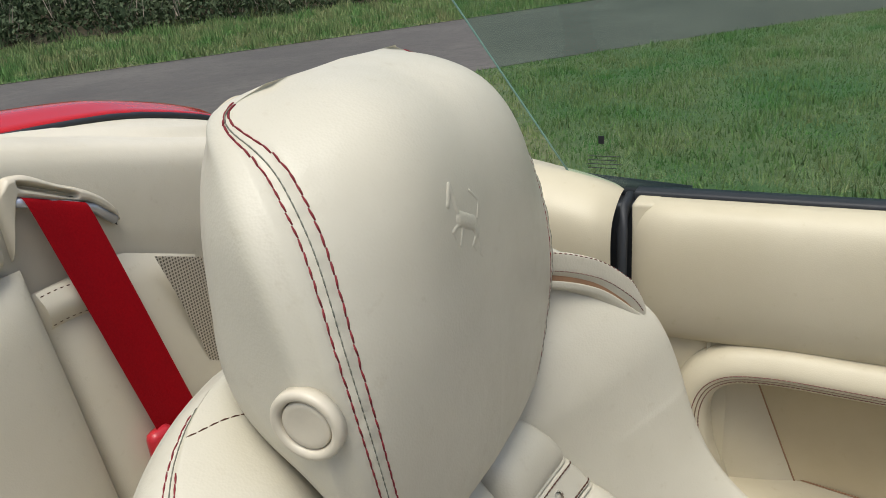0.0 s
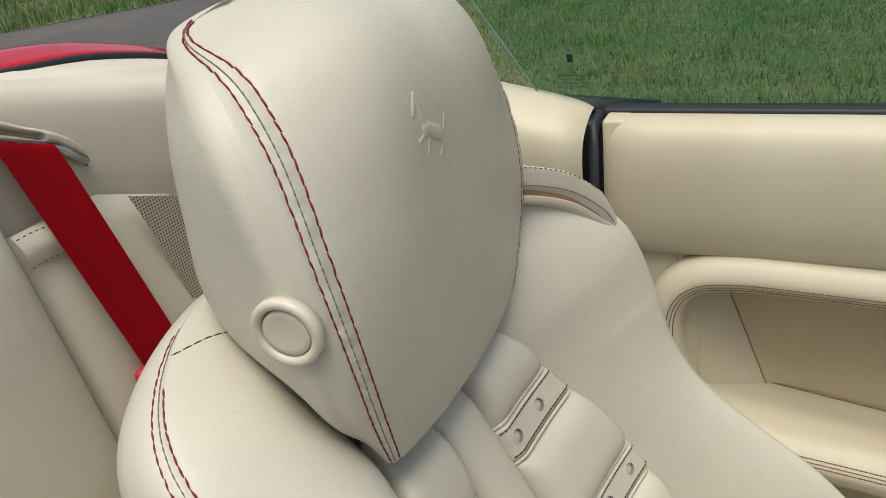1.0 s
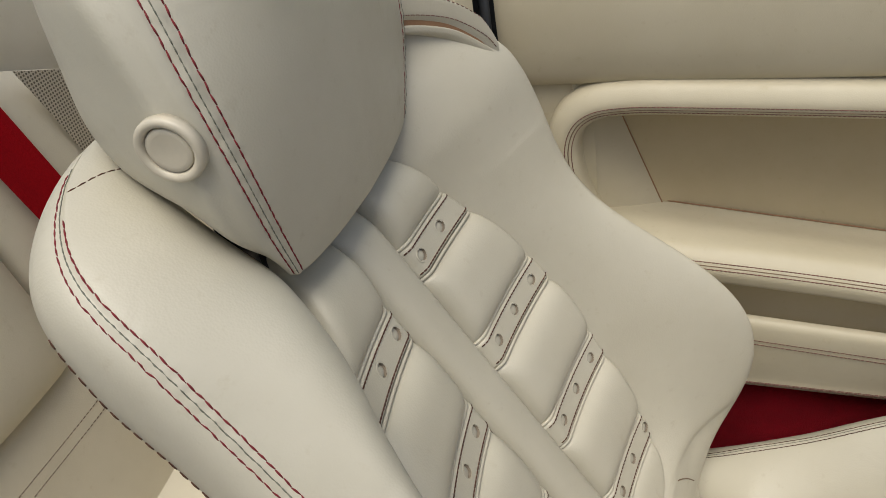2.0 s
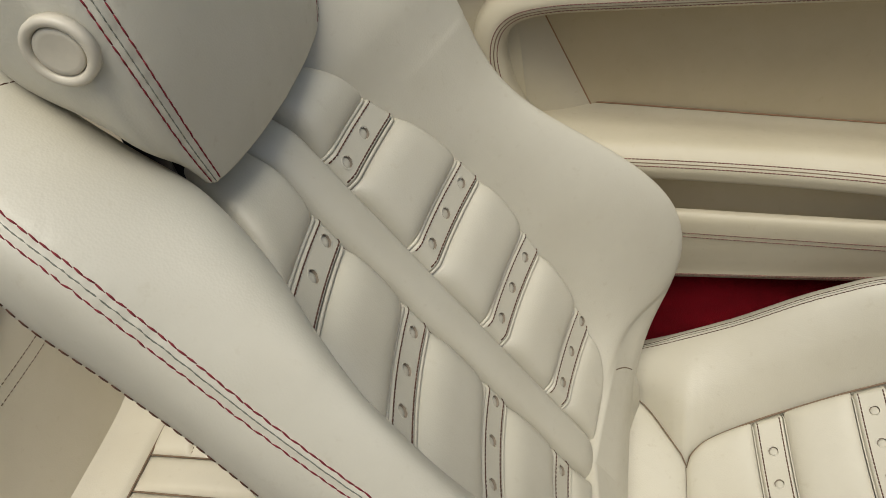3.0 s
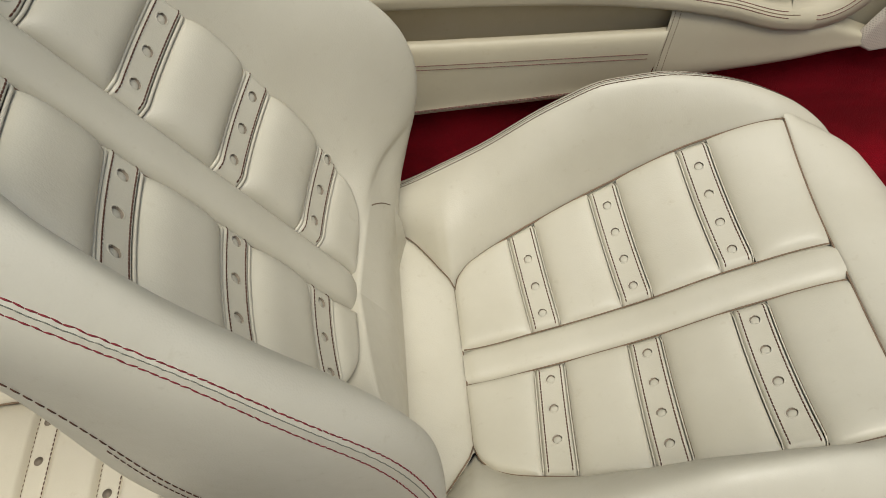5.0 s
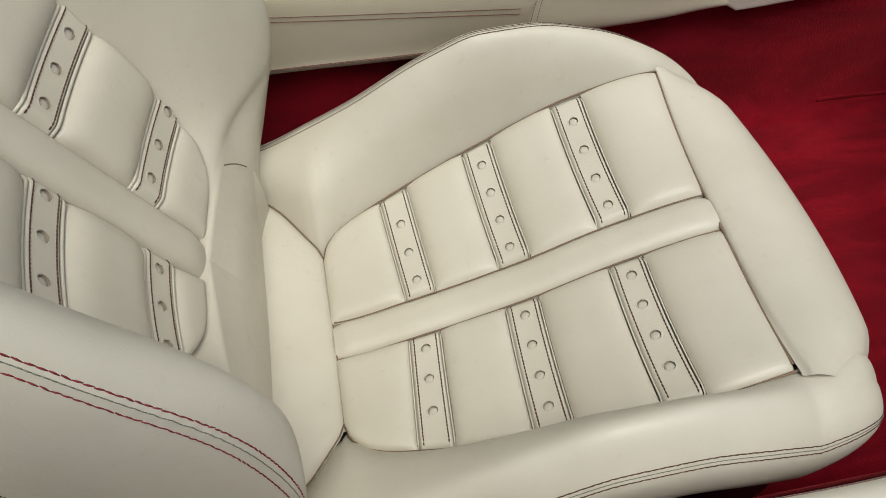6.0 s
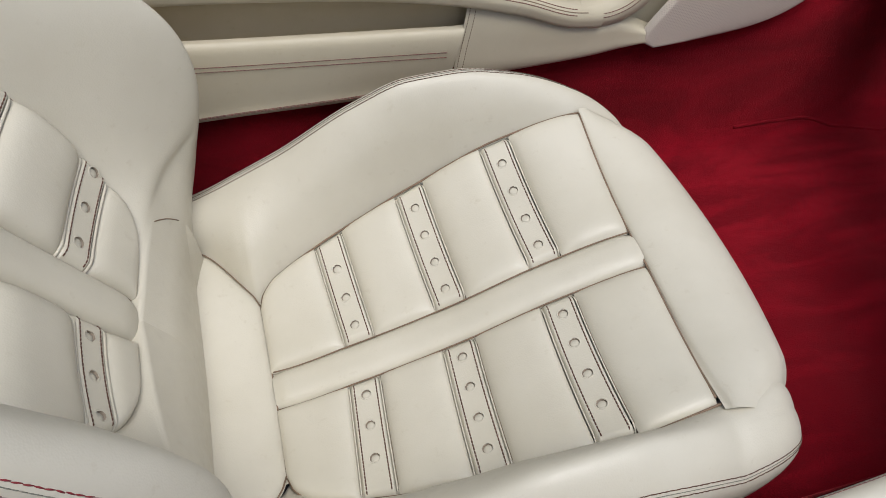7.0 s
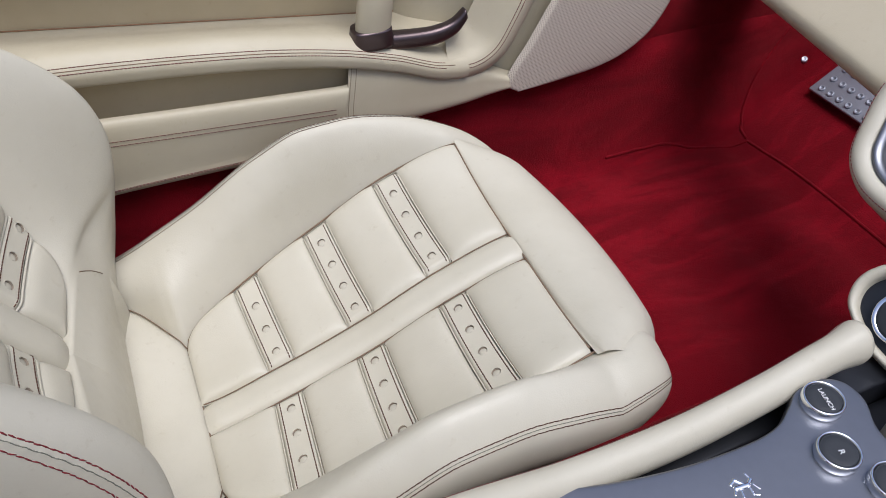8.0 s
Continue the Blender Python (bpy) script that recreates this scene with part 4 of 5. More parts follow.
def bulk(a, b):
    """Bulkhead behind the rear seats, rolling over into the deck."""
    y = -1.1 + 1.52 * a
    zb = 0.714 - 0.42 * max(-0.06, y - 0.117)
    zt = 0.836 + fall(y)
    prof = [(-0.503, zb - 0.10), (-0.500, zb), (-0.498, zb + 0.3 * (zt - zb)), (-0.500, zt - 0.035), (-0.506, zt - 0.012), (-0.522, zt), (-0.56, zt + 0.004)]
    x, z = catmull(prof, b)
    return (x, y, z)


part("bulkhead", *grid(bulk, 60, 40, flip=True), REAR, shelf_t)


def red_edge(y):
    return -0.63


def deck(a, b):
    y = -1.15 + 1.60 * b
    x = -0.54 + (red_edge(y) - 0.012 + 0.54) * a
    z0, z1 = 0.838 + fall(y), float(deck_top(y))
    fold = 0.004 * math.exp(-((a - 0.45 - 0.25 * math.sin(y * 17)) / 0.10) ** 2) - 0.003 * math.exp(-((a - 0.25 - 0.2 * math.sin(y * 17 + 0.3)) / 0.07) ** 2)
    return (x, y, z0 + (z1 - z0) * a ** 0.8 + 0.012 * a * (1 - a) + fold)


part("hood_cover", *grid(deck, 40, 60, flip=True), REAR, shelf_t)

body = tagged(new("bodywork"), "glossy red rear body panels of a convertible car", "car body", kind="structure")


def red(a, b):
    y = -1.27 + 1.80 * a
    x0 = red_edge(y)
    prof = [(0.0, 0.0), (-0.012, 0.010), (-0.10, 0.014), (-0.4, -0.06), (-0.70, -0.16), (-0.78, -0.40), (-0.74, -0.82)]
    d, z = catmull(prof, b)
    return (x0 + d, y, z + float(deck_top(y)) - 1.2 * max(0.0, y - 0.42) ** 1.5 - 1.2 * max(0.0, -1.16 - y) ** 1.5)


part("rear_deck", *grid(red, 60, 30, flip=True), RED_PAINT, body)
part("deck_seal", *tube([(red_edge(y) + 0.004, y, float(deck_top(y)) + 0.002) for y in np.linspace(-1.15, 0.45, 40)], 0.004, 8), RUBBER, body, "black rubber deck seal")


def flank(a, b):
    prof = [(0.445, 0.682), (0.47, 0.67), (0.52, 0.62), (0.54, 0.45), (0.52, 0.2), (0.48, -0.1)]
    y, z = catmull(prof, b)
    return (2.5 - 3.8 * a, y, z + 0.03 * max(0, a - 0.55) - 0.10 * max(0.0, 0.3 - a))


part("side_panel", *grid(flank, 30, 24, flip=True), RED_PAINT, body)
part("side_panel", *grid(lambda a, b: (flank(a, b)[0], -0.74 - flank(a, b)[1], flank(a, b)[2]), 30, 24), RED_PAINT, body)


def bonnet(a, b):
    x, s = 1.42 + 1.08 * a, 2 * b - 1
    return (x, -0.37 + 0.86 * s, 0.74 - 0.20 * a ** 2 - 0.35 * max(0.0, a - 0.85) - 0.09 * s ** 4)


part("bonnet", *grid(bonnet, 24, 24), RED_PAINT, body)
part("front_panel", *grid(lambda a, b: (2.48 + 0.03 * math.sin(3.14 * b), -1.22 + 1.70 * a, -0.05 + 0.52 * b), 12, 12), RED_PAINT, body)
# unseen plain walls closing the driver's side, cream to bounce warm light
part("unseen_far_door", *grid(lambda a, b: (-0.10 + 1.25 * a, -1.13 + 0.02 * math.sin(3.14 * b), 0.0 + 0.70 * b), 12, 12), PANEL, body)
part("unseen_far_sill", *grid(lambda a, b: (-0.10 + 1.25 * a, -1.26 + 0.13 * b, 0.69 + 0.012 * math.sin(3.14 * b)), 12, 6), PANEL, body)
# plain blocks, out of view, added to bounce warm light and block low light
driver = tagged(new("unseen_bounce_blocks"), "plain unseen cream blocks in the driver's seat's place, bouncing light", "car seat")
part("cushion", *box((-0.15, -1.05, -0.02), (0.50, -0.60, 0.28), 0.05), REAR, driver)
part("backrest", *box((-0.36, -1.05, -0.02), (-0.14, -0.60, 0.68), 0.06), REAR, driver)
part("floor_pan", *box((-1.2, -1.24, -0.10), (2.4, 0.50, -0.03), 0.01), BLACK, body)

# ---- rear seat ----
rear = tagged(new("back_bench"), "cream leather rear seat with punched straps", "car seat")


def rear_back(y0, y1, z0, z1, puff, x_off=0.0):
    def f(a, b):
        z = z0 + (z1 - z0) * a
        y = y0 + (y1 - y0) * b + 0.03 * (0.75 - z)
        return (-0.487 + 0.22 * (0.72 - z) * 0.5 + x_off + puffed(a, b, -0.010, puff, 8), y, z)
    return f


outer = rear_back(0.145, 0.36, 0.20, 0.71, 0.006, -0.005)


def outer_back(a, b):
    x, y, z = outer(a, b)
    return (x, y, z - 0.42 * max(0.0, y - 0.117) * a - 0.004)


part("backrest_side", *grid(outer_back, 30, 20), REAR, rear)
inner = rear_back(0.022, 0.20, 0.20, 0.72, 0.004)


def inner_back(a, b):
    x, y, z = inner(a, b)
    return (x, y, z - 0.42 * max(0.0, y - 0.117) * a - 0.002)


part("backrest_side", *grid(inner_back, 40, 20), REAR, rear)
part("backrest_pad", *grid(rear_back(-0.42, 0.022, 0.46, 0.742, 0.022, 0.006), 50, 50), REAR, rear)
low = part("lower_backrest", *grid(rear_back(-0.42, 0.06, 0.16, 0.465, 0.012, 0.0), 40, 40), REAR, rear)
f = rear_back(-0.42, 0.06, 0.16, 0.465, 0.012, 0.0)
for a in (0.80, 0.84):
    pts, nor = surf_line(f, [(a, b) for b in np.linspace(0.4, 0.99, 40)], (1, 0, 0))
    part("stitching", *stitches(pts, nor, pitch=0.005, length=0.0042, r=0.0005), DARK_THREAD, low)
part("head_pad", *grid(rear_back(-0.36, 0.018, 0.748, 0.84, 0.03, -0.004), 24, 40), REAR, rear)


def loop_f(a, b):
    return (-0.4835 + 0.007 * math.sin(a * math.pi), 0.022 + 0.045 * b + 0.004 * (1 - a), 0.688 + 0.034 * a + 0.008 * b * (1 - b) - 0.004 * b)


loop = part("belt_loop", *grid(loop_f, 10, 10), REAR, rear, "small stitched leather loop")
for a in (0.1, 0.9):
    pts, nor = surf_line(loop_f, [(a, b) for b in np.linspace(0.02, 0.98, 20)], (1, 0, 0))
    part("stitching", *stitches(pts, nor, pitch=0.006, length=0.004, r=0.0005), DARK_THREAD, loop)


def rear_cush(y0, y1, puff, x0=-0.46, x1=-0.07, edge=-0.006, p=8):
    def f(a, b):
        x, y = x0 + (x1 - x0) * a, y0 + (y1 - y0) * b
        return (x, y, 0.268 + 0.03 * (x + 0.37) + 0.5 * max(0.0, abs(y + 0.04) - 0.1) ** 2 + 0.9 * max(0.0, -0.385 - x) ** 1.5 + puffed(a, b, edge, puff, p))
    return f


part("cushion_core", *grid(rear_cush(-0.36, 0.30, -0.009), 20, 30), REAR, rear)
part("cushion_front", *grid(lambda a, b: (-0.07 + 0.012 * math.sin(3.14 * a), -0.36 + 0.66 * b, 0.275 - 0.26 * a), 10, 20), REAR, rear)
part("cushion_side", *grid(rear_cush(0.125, 0.34, 0.012, -0.48), 30, 30), REAR, rear)
part("cushion_rear", *grid(rear_cush(-0.36, 0.126, 0.004, -0.48, -0.3735), 24, 40), REAR, rear)
part("center_strip", *grid(rear_cush(-0.0585, -0.0185, 0.0035, -0.373, -0.07, -0.006, 5), 40, 12), REAR, rear)
part("rear_seam", *tube([(-0.3735, y, 0.2645 + 0.5 * max(0.0, abs(y + 0.04) - 0.1) ** 2) for y in np.linspace(-0.34, 0.12, 40)], 0.0011, 6), SEAM, rear)
for y in (-0.0595, -0.0175):
    part("strip_seam", *tube([(x, y, 0.2640 + 0.03 * (x + 0.37)) for x in np.linspace(-0.373, -0.08, 40)], 0.0010, 6), SEAM, rear)
part("corner_seam", *tube([(-0.3735 - 0.07 * q, 0.125 + 0.06 * q, 0.276) for q in np.linspace(0, 1, 8)], 0.001, 6), SEAM, rear)
RX = [-0.373, -0.326, -0.306, -0.260, -0.240, -0.194, -0.174, -0.128, -0.108, -0.07]
for y0, y1 in ((-0.34, -0.0605), (-0.0165, 0.125)):
    for i in range(0, 10, 2):
        part("pad", *grid(rear_cush(y0, y1, 0.004, RX[i], RX[i + 1]), 16, 40), REAR, rear)
    for i in (1, 3, 5, 7):
        f = rear_cush(y0, y1, -0.0005, RX[i] - 0.001, RX[i + 1] + 0.001)
        sp = part("strap", *grid(f, 10, 40), REAR, rear)
        for a in (0.10, 0.90):
            pts, nor = surf_line(f, [(a, b) for b in np.linspace(0.02, 0.98, 40)])
            part("stitching", *stitches(pts, nor, pitch=0.0042, length=0.0034, r=0.0005), DARK_THREAD, sp)
        length = y1 - y0
        for k in range(int((length - 0.02) / 0.036)):
            d = 0.024 + 0.036 * k
            pts, nor = surf_line(f, [(0.5, (1 - d / length) if y0 < -0.1 else d / length)])
            part("eyelet", *lathe([(0.0050, -0.001), (0.0050, 0.0003), (0.0042, 0.0006), (0.0038, 0.0)], pts[0], nor[0], 20, caps=False), REAR, sp)
            # flat dark disc painted as the shaded inside of a hole
            part("hole", *lathe([(0.0042, 0.0004), (0.0040, 0.0002), (0.0012, 0.0002)], pts[0], nor[0], 20), HOLE_SHADE, sp)


def mesh_f(a, b):
    z = 0.50 + 0.212 * b
    left = 0.131 + 0.26 * (0.71 - z) + 0.6 * (0.71 - z) * max(0.0, z - 0.568)
    return (-0.470, left + 0.11 * a, z - 0.42 * 0.11 * a)


mesh = part("mesh_panel", *grid(mesh_f, 8, 8), MESH_CLOTH, rear, "beige mesh cloth panel")
uv_flat(mesh, lambda c: (c.y / 0.0034, c.z / 0.0034))

# ---- rear belt ----
belt = tagged(new("seat_belt"), "red rear seat belt running from a cream slot", "seat belt")


def slot_low(y):
    """Lower edge of the slot's cover, where the belt comes out."""
    return 0.7975 - 0.385 * (y - 0.036) - 1.6 * max(0.0, y - 0.095) ** 1.3


slot_top = curve([0.020, 0.026, 0.034, 0.044, 0.072, 0.104, 0.120, 0.1245], [0.796, 0.808, 0.8145, 0.8135, 0.7985, 0.780, 0.762, 0.748])


def cover(a, b):
    y = 0.020 + 0.1045 * a
    zt, zb = float(slot_top(y)), max(slot_low(max(y, 0.037)) - 12 * max(0.0, 0.037 - y) ** 1.35, 0.7455)
    zb = min(zb, zt - 0.0005)
    e = min(1.0, min(b, 1 - b) * (zt - zb) / 0.005, min(a, 1 - a) * 12)
    z = zb + (zt - zb) * b
    dent = math.exp(-(((z - 0.0055 - (0.8015 - 0.51 * (y - 0.040))) / 0.0026) ** 2)) * max(0.0, min(1.0, (y - 0.038) * 250, (0.089 - y) * 250))
    return (-0.497 + 0.008 * math.sqrt(max(0.0, e * (2 - e))) - 0.012 * dent, y, z)


part("slot_cover", *grid(cover, 150, 60), SHELL, belt, "cream moulded slot cover")
part("slot_well", *grid(lambda a, b: (-0.4955, 0.031 + 0.090 * a, slot_low(0.031 + 0.090 * a) + 0.004 - 0.0115 * b), 16, 4), BLACK, belt)
part("slot_metal", *tube([(-0.4935, y, slot_low(y) - 0.0035) for y in (0.033, 0.05, 0.075, 0.10, 0.1185)], 0.0042, 10), STEEL, belt, "grey metal guide bar")


def web(a, b):
    c = catmull([(-0.490, 0.0640, 0.787), (-0.485, 0.0660, 0.775), (-0.474, 0.0770, 0.702), (-0.464, 0.0890, 0.625), (-0.452, 0.1015, 0.54), (-0.442, 0.1130, 0.45)], a)
    return (c[0] + 0.0015 * math.cos(6.3 * b), c[1] + (b - 0.5) * 0.0535, c[2] - (b - 0.5) * 0.022)


part("webbing", *grid(web, 40, 8), WEB, belt, "deep red woven webbing")
part("latch", *box((-0.462, 0.062, 0.530), (-0.445, 0.088, 0.566), 0.008), RED_PLASTIC, belt)

# ---- floor ----
floor = tagged(new("floor"), "dark red carpet in the footwell", "carpet", kind="structure")


def carpet(a, b):
    x = -0.7 + 2.15 * a
    rise = max(0.0, x - 1.13)
    toe = 0.62 * rise + 0.0
    prof = [(0.345, 0.235), (0.328, 0.20), (0.318, 0.13), (0.305, 0.07), (0.285, 0.042), (0.24, 0.035), (0.0, 0.030), (-0.20, 0.035), (-0.245, 0.05), (-0.262, 0.12), (-0.266, 0.21)]
    y, z = catmull(prof, b)
    low = max(0.0, 1 - max(0.0, z - 0.03) / 0.2)
    wob = 0.004 * noise.noise((x * 5, y * 6, 0)) + 0.0025 * noise.noise((x * 14, y * 11, 3))
    wob += 0.004 * math.sin(x * 42 + 3 * y + 2 * noise.noise((x * 3, y * 3, 1))) * max(0.0, min(1.0, (x - 0.62) * 6)) * max(0.0, min(1.0, (0.17 - y) * 8)) * max(0.0, min(1.0, (1.1 - x) * 9))
    return (x, y, z + toe * low + wob * low)


part("carpet", *grid(carpet, 170, 70, flip=True), CARPET, floor)
part("kick_wall", *grid(lambda a, b: (0.80 + 0.75 * a, 0.352 - 0.02 * a, -0.02 + 0.75 * b), 10, 10), CARPET, floor)
part("toe_wall", *grid(lambda a, b: (1.44 + 0.02 * b, -0.30 + 0.70 * a, 0.10 + 0.55 * b), 10, 10), CARPET, floor)


# piped edges of the carpet, along the floor, up the side and along the toe board
for path in ([(0.74, 0.343), (0.776, 0.350), (0.80, 0.36), (0.8325, 0.46), (0.862, 0.495)], [(0.863, 0.49), (0.8725, 0.34), (0.8812, 0.25), (0.8925, 0.195), (0.91, 0.12)], [(0.862, 0.495), (0.8655, 0.545), (0.8662, 0.58), (0.8662, 0.615), (0.866, 0.70)]):
    part("carpet_seam", *tube([carpet(*catmull(path, q)) for q in np.linspace(0, 1, 50)], 0.0026, 8), CARPET, floor)
part("far_carpet", *grid(lambda a, b: (-0.5 + 1.9 * a, -1.12 + 0.62 * b, 0.03), 10, 8), CARPET, floor)
foot = tagged(new("footrest"), "studded aluminium footrest plate on the red carpet", "footrest")
fm = Matrix.Translation((1.300, 0.182, 0.1535)) @ Matrix.Rotation(radians(-32), 4, "Y")


def moved(vf, m):
    return [tuple(m @ Vector(v)) for v in vf[0]], vf[1]


plate = part("plate", *moved(box((-0.05, -0.14, -0.003), (0.05, 0.065, 0.003), 0.002), fm), FOOT, foot)
for i in range(4):
    for j in range(10):
        part("stud", *moved(lathe([(0.0060, 0.0), (0.0058, 0.0018), (0.0048, 0.0030), (0.0034, 0.0030), (0.0028, 0.0006), (0.001, 0.0004)], (-0.038 + 0.024 * i, -0.128 + 0.0195 * j, 0.003), (0, 0, 1), 18), fm), FOOT, plate)
clip = tagged(new("carpet_fastener"), "small steel screw in the red carpet", "screw")
part("screw", *lathe([(0.0055, -0.004), (0.0055, 0.001), (0.004, 0.0025), (0.0025, 0.001), (0.0005, 0.001)], (1.290, 0.302, 0.148), (-0.5, -0.3, 0.8), 20), STEEL, clip)

# ---- console ----
console = tagged(new("center_console"), "silver console bridge with round buttons over a black tunnel", "car console")
part("tunnel", *box((0.0, -0.50, -0.02), (1.0, -0.300, 0.215), 0.02), BLACK, console)


def rail_c(a):
    return catmull([(-0.02, -0.279, 0.30), (0.20, -0.281, 0.310), (0.34, -0.281, 0.298), (0.45, -0.281, 0.278), (0.55, -0.281, 0.274), (0.64, -0.278, 0.280), (0.70, -0.274, 0.287), (0.752, -0.271, 0.290)], a)


def rail(a, b):
    c, q = rail_c(a), b * 2 * math.pi
    k = 1 + 0.25 * math.exp(-((a - 0.98) / 0.05) ** 2)
    return (c[0], c[1] - 0.001 + 0.0155 * math.cos(q) * k, c[2] + 0.0188 * math.sin(q) * k - 0.0105)


part("side_rail", *capped(grid(rail, 60, 28, loop_b=True), 28), CREAM, console, "cream leather grab rail")
q, r = surf_line(rail, [(a, 0.10) for a in np.linspace(0.1, 0.98, 200)], (0, 1, 0.5))
part("rail_stitching", *stitches(q, r, pitch=0.0042, length=0.0040, r=0.0006, dip=0.6), ROSE_THREAD, console)
part("rail_wall", *grid(lambda a, b: (-0.1 + 0.83 * a, -0.264 - 0.003 * b, 0.27 - 0.28 * b), 20, 4), CARPET, console, "red carpet on the tunnel side")
part("rail_liner", *box((-0.1, -0.300, -0.02), (0.86, -0.268, 0.235), 0.003), BLACK, console)


def bridge(a, b):
    edge = [(0.20, -0.262), (0.32, -0.262), (0.386, -0.268), (0.455, -0.294), (0.526, -0.309), (0.59, -0.314), (0.625, -0.311), (0.648, -0.300), (0.668, -0.288), (0.692, -0.287), (0.710, -0.298), (0.712, -0.320), (0.700, -0.342), (0.697, -0.362), (0.704, -0.40)]
    x, y = catmull(edge, a)
    xc = 0.20 + 0.50 * a
    prof = [(0.0, 0.0), (0.0, 0.5), (0.02, 0.9), (0.08, 1.0), (0.5, 1.0), (1.0, 1.0)]
    d, h = catmull(prof, b)
    yc = -0.46
    return (x + (min(xc, 0.69) - x) * d, y + (yc - y) * d, 0.258 + 0.022 * h + 0.0)


part("bridge", *grid(bridge, 90, 40, flip=False), BRIDGE, console, "satin silver console bridge")


def letters(text, center, size, m, parent):
    c = bpy.data.curves.new("lettering", "FONT")
    c.body, c.size, c.extrude, c.align_x, c.align_y = text, size, 0.0002, "CENTER", "CENTER"
    ob = new("lettering", c)
    ob.data.materials.append(WHITE)
    ob.parent = parent
    ob.matrix_local = Matrix.Translation(center) @ m
    return ob


BTN_TURN = Matrix.Rotation(radians(-102), 4, "Z")
for text, c, size in (("LAUNCH", (0.671, -0.3115, 0.287), 0.0054), ("R", (0.645, -0.3545, 0.287), 0.0072), ("", (0.664, -0.392, 0.287), 0.0085)):
    ring = part("button_ring", *lathe([(0.0180, -0.012), (0.0180, -0.002), (0.0175, 0.0022), (0.0166, 0.0030), (0.0155, 0.0022), (0.0150, -0.001)], c, (0, 0, 1)), CHROME, console, "chrome ring")
    face = part("button_face", *lathe([(0.0146, -0.004), (0.0146, 0.0012), (0.0138, 0.0022), (0.008, 0.0018), (0.0005, 0.0016)], c, (0, 0, 1)), BUTTON, console)
    if text:
        letters(text, (c[0], c[1] - 0.002, c[2] + 0.0026), size, BTN_TURN, face)


CREST = [(-8, 6, -3, 8, 1.6), (-3, 8, 1, 3, 2.0), (-6, 2, 4, 1, 2.4), (4, 1, 9, 4, 1.8), (9, 4, 8, 9, 1.3), (-6, 2, -10, -2, 1.2), (-3, 0, -5, -6, 1.2), (4, 0, 3, -7, 1.4), (3, -7, 7, -9, 1.1), (8, 0, 10, -5, 1.1), (-5, -6, -9, -7, 1.0)]


def mark_f(a, b):
    p, q = -13 + 26 * a, -11 + 23 * b
    return (0.559 + 0.00105 * p, -0.347 + 0.00105 * q, 0.2795 + 0.0011 * ridge_at(CREST, p, q))


part("chrome_mark", *grid(mark_f, 70, 64), CHROME, console, "small chrome mark")
part("console_end", *box((0.735, -0.47, 0.10), (0.80, -0.335, 0.262), 0.012), CREAM, console, "cream leather end of the console")

# ---- dashboard ----
dash = tagged(new("dashboard"), "cream leather dashboard with round climate dial", "dashboard")


def knee(a, b):
    """Lower dash roll over the passenger's knees."""
    prof = [(1.10, 0.326), (1.04, 0.330), (0.985, 0.338), (0.968, 0.348), (0.966, 0.362), (0.978, 0.376), (1.030, 0.416), (1.046, 0.424), (1.044, 0.432), (1.056, 0.452), (1.082, 0.486)]
    x, z = catmull(prof, b)
    y = 0.36 - 0.42 * a
    return (x + 0.021 + 0.19 * y, y, z + 0.004)


part("knee_panel", *grid(knee, 30, 40), PANEL, dash)


DC, DN = (0.825, -0.268, 0.269), (-0.75, 0.0, 0.66)
UP = Vector((0.66, 0.0, 0.75)).normalized()
OUT = Vector(DN).normalized()


def on_stack(y, s, h):
    """A place on the sloping centre stack: across, up the slope, proud of it."""
    return tuple(Vector((0.838, y, 0.240)) + UP * s + OUT * h)


def frame_f(path, prof):
    c = np.mean(np.array(path), axis=0)
    loop = path + path[:3]

    def f(a, b):
        y, s = catmull([path[-1]] + loop, (1 + a * len(path)) / (len(path) + 3))
        k, h = catmull(prof, b)
        return on_stack(c[0] + (y - c[0]) * k, c[1] + (s - c[1]) * k, h)
    return f


VENT = [(-0.062, 0.187), (-0.075, 0.144), (-0.092, 0.108), (-0.118, 0.087), (-0.152, 0.078), (-0.20, 0.080), (-0.25, 0.10), (-0.275, 0.15), (-0.26, 0.21), (-0.20, 0.24), (-0.12, 0.238), (-0.074, 0.222)]
DIAL = [(-0.210, 0.013), (-0.219, -0.007), (-0.238, -0.019), (-0.270, -0.030), (-0.31, -0.030), (-0.335, -0.014), (-0.34, 0.016), (-0.32, 0.041), (-0.27, 0.053), (-0.226, 0.047), (-0.213, 0.033)]
f = frame_f(VENT, [(1.0, -0.10), (1.0, -0.01), (1.0, 0.004), (0.96, 0.016), (0.86, 0.022), (0.74, 0.020), (0.66, 0.012), (0.64, -0.01)])
pod = part("vent_pod", *grid(f, 90, 30, loop_a=True), CREAM, dash, "cream leather pod round the vent")
pts, nor = surf_line(f, [(a, 0.47) for a in np.linspace(0.0, 0.6, 120)], DN)
part("stitching", *stitches(pts, nor, pitch=0.0045, length=0.0036, r=0.0007, dip=0.8), RED_THREAD, pod, "red thread")
part("vent_bezel", *grid(frame_f(VENT, [(0.68, 0.0), (0.68, 0.017), (0.62, 0.019), (0.54, 0.012), (0.50, -0.01)]), 80, 16, loop_a=True), BRIDGE, dash, "silver vent frame")
part("vent_back", *grid(frame_f(VENT, [(0.70, -0.004), (0.35, -0.006), (0.02, -0.006)]), 60, 6, loop_a=True), BLACK, dash)
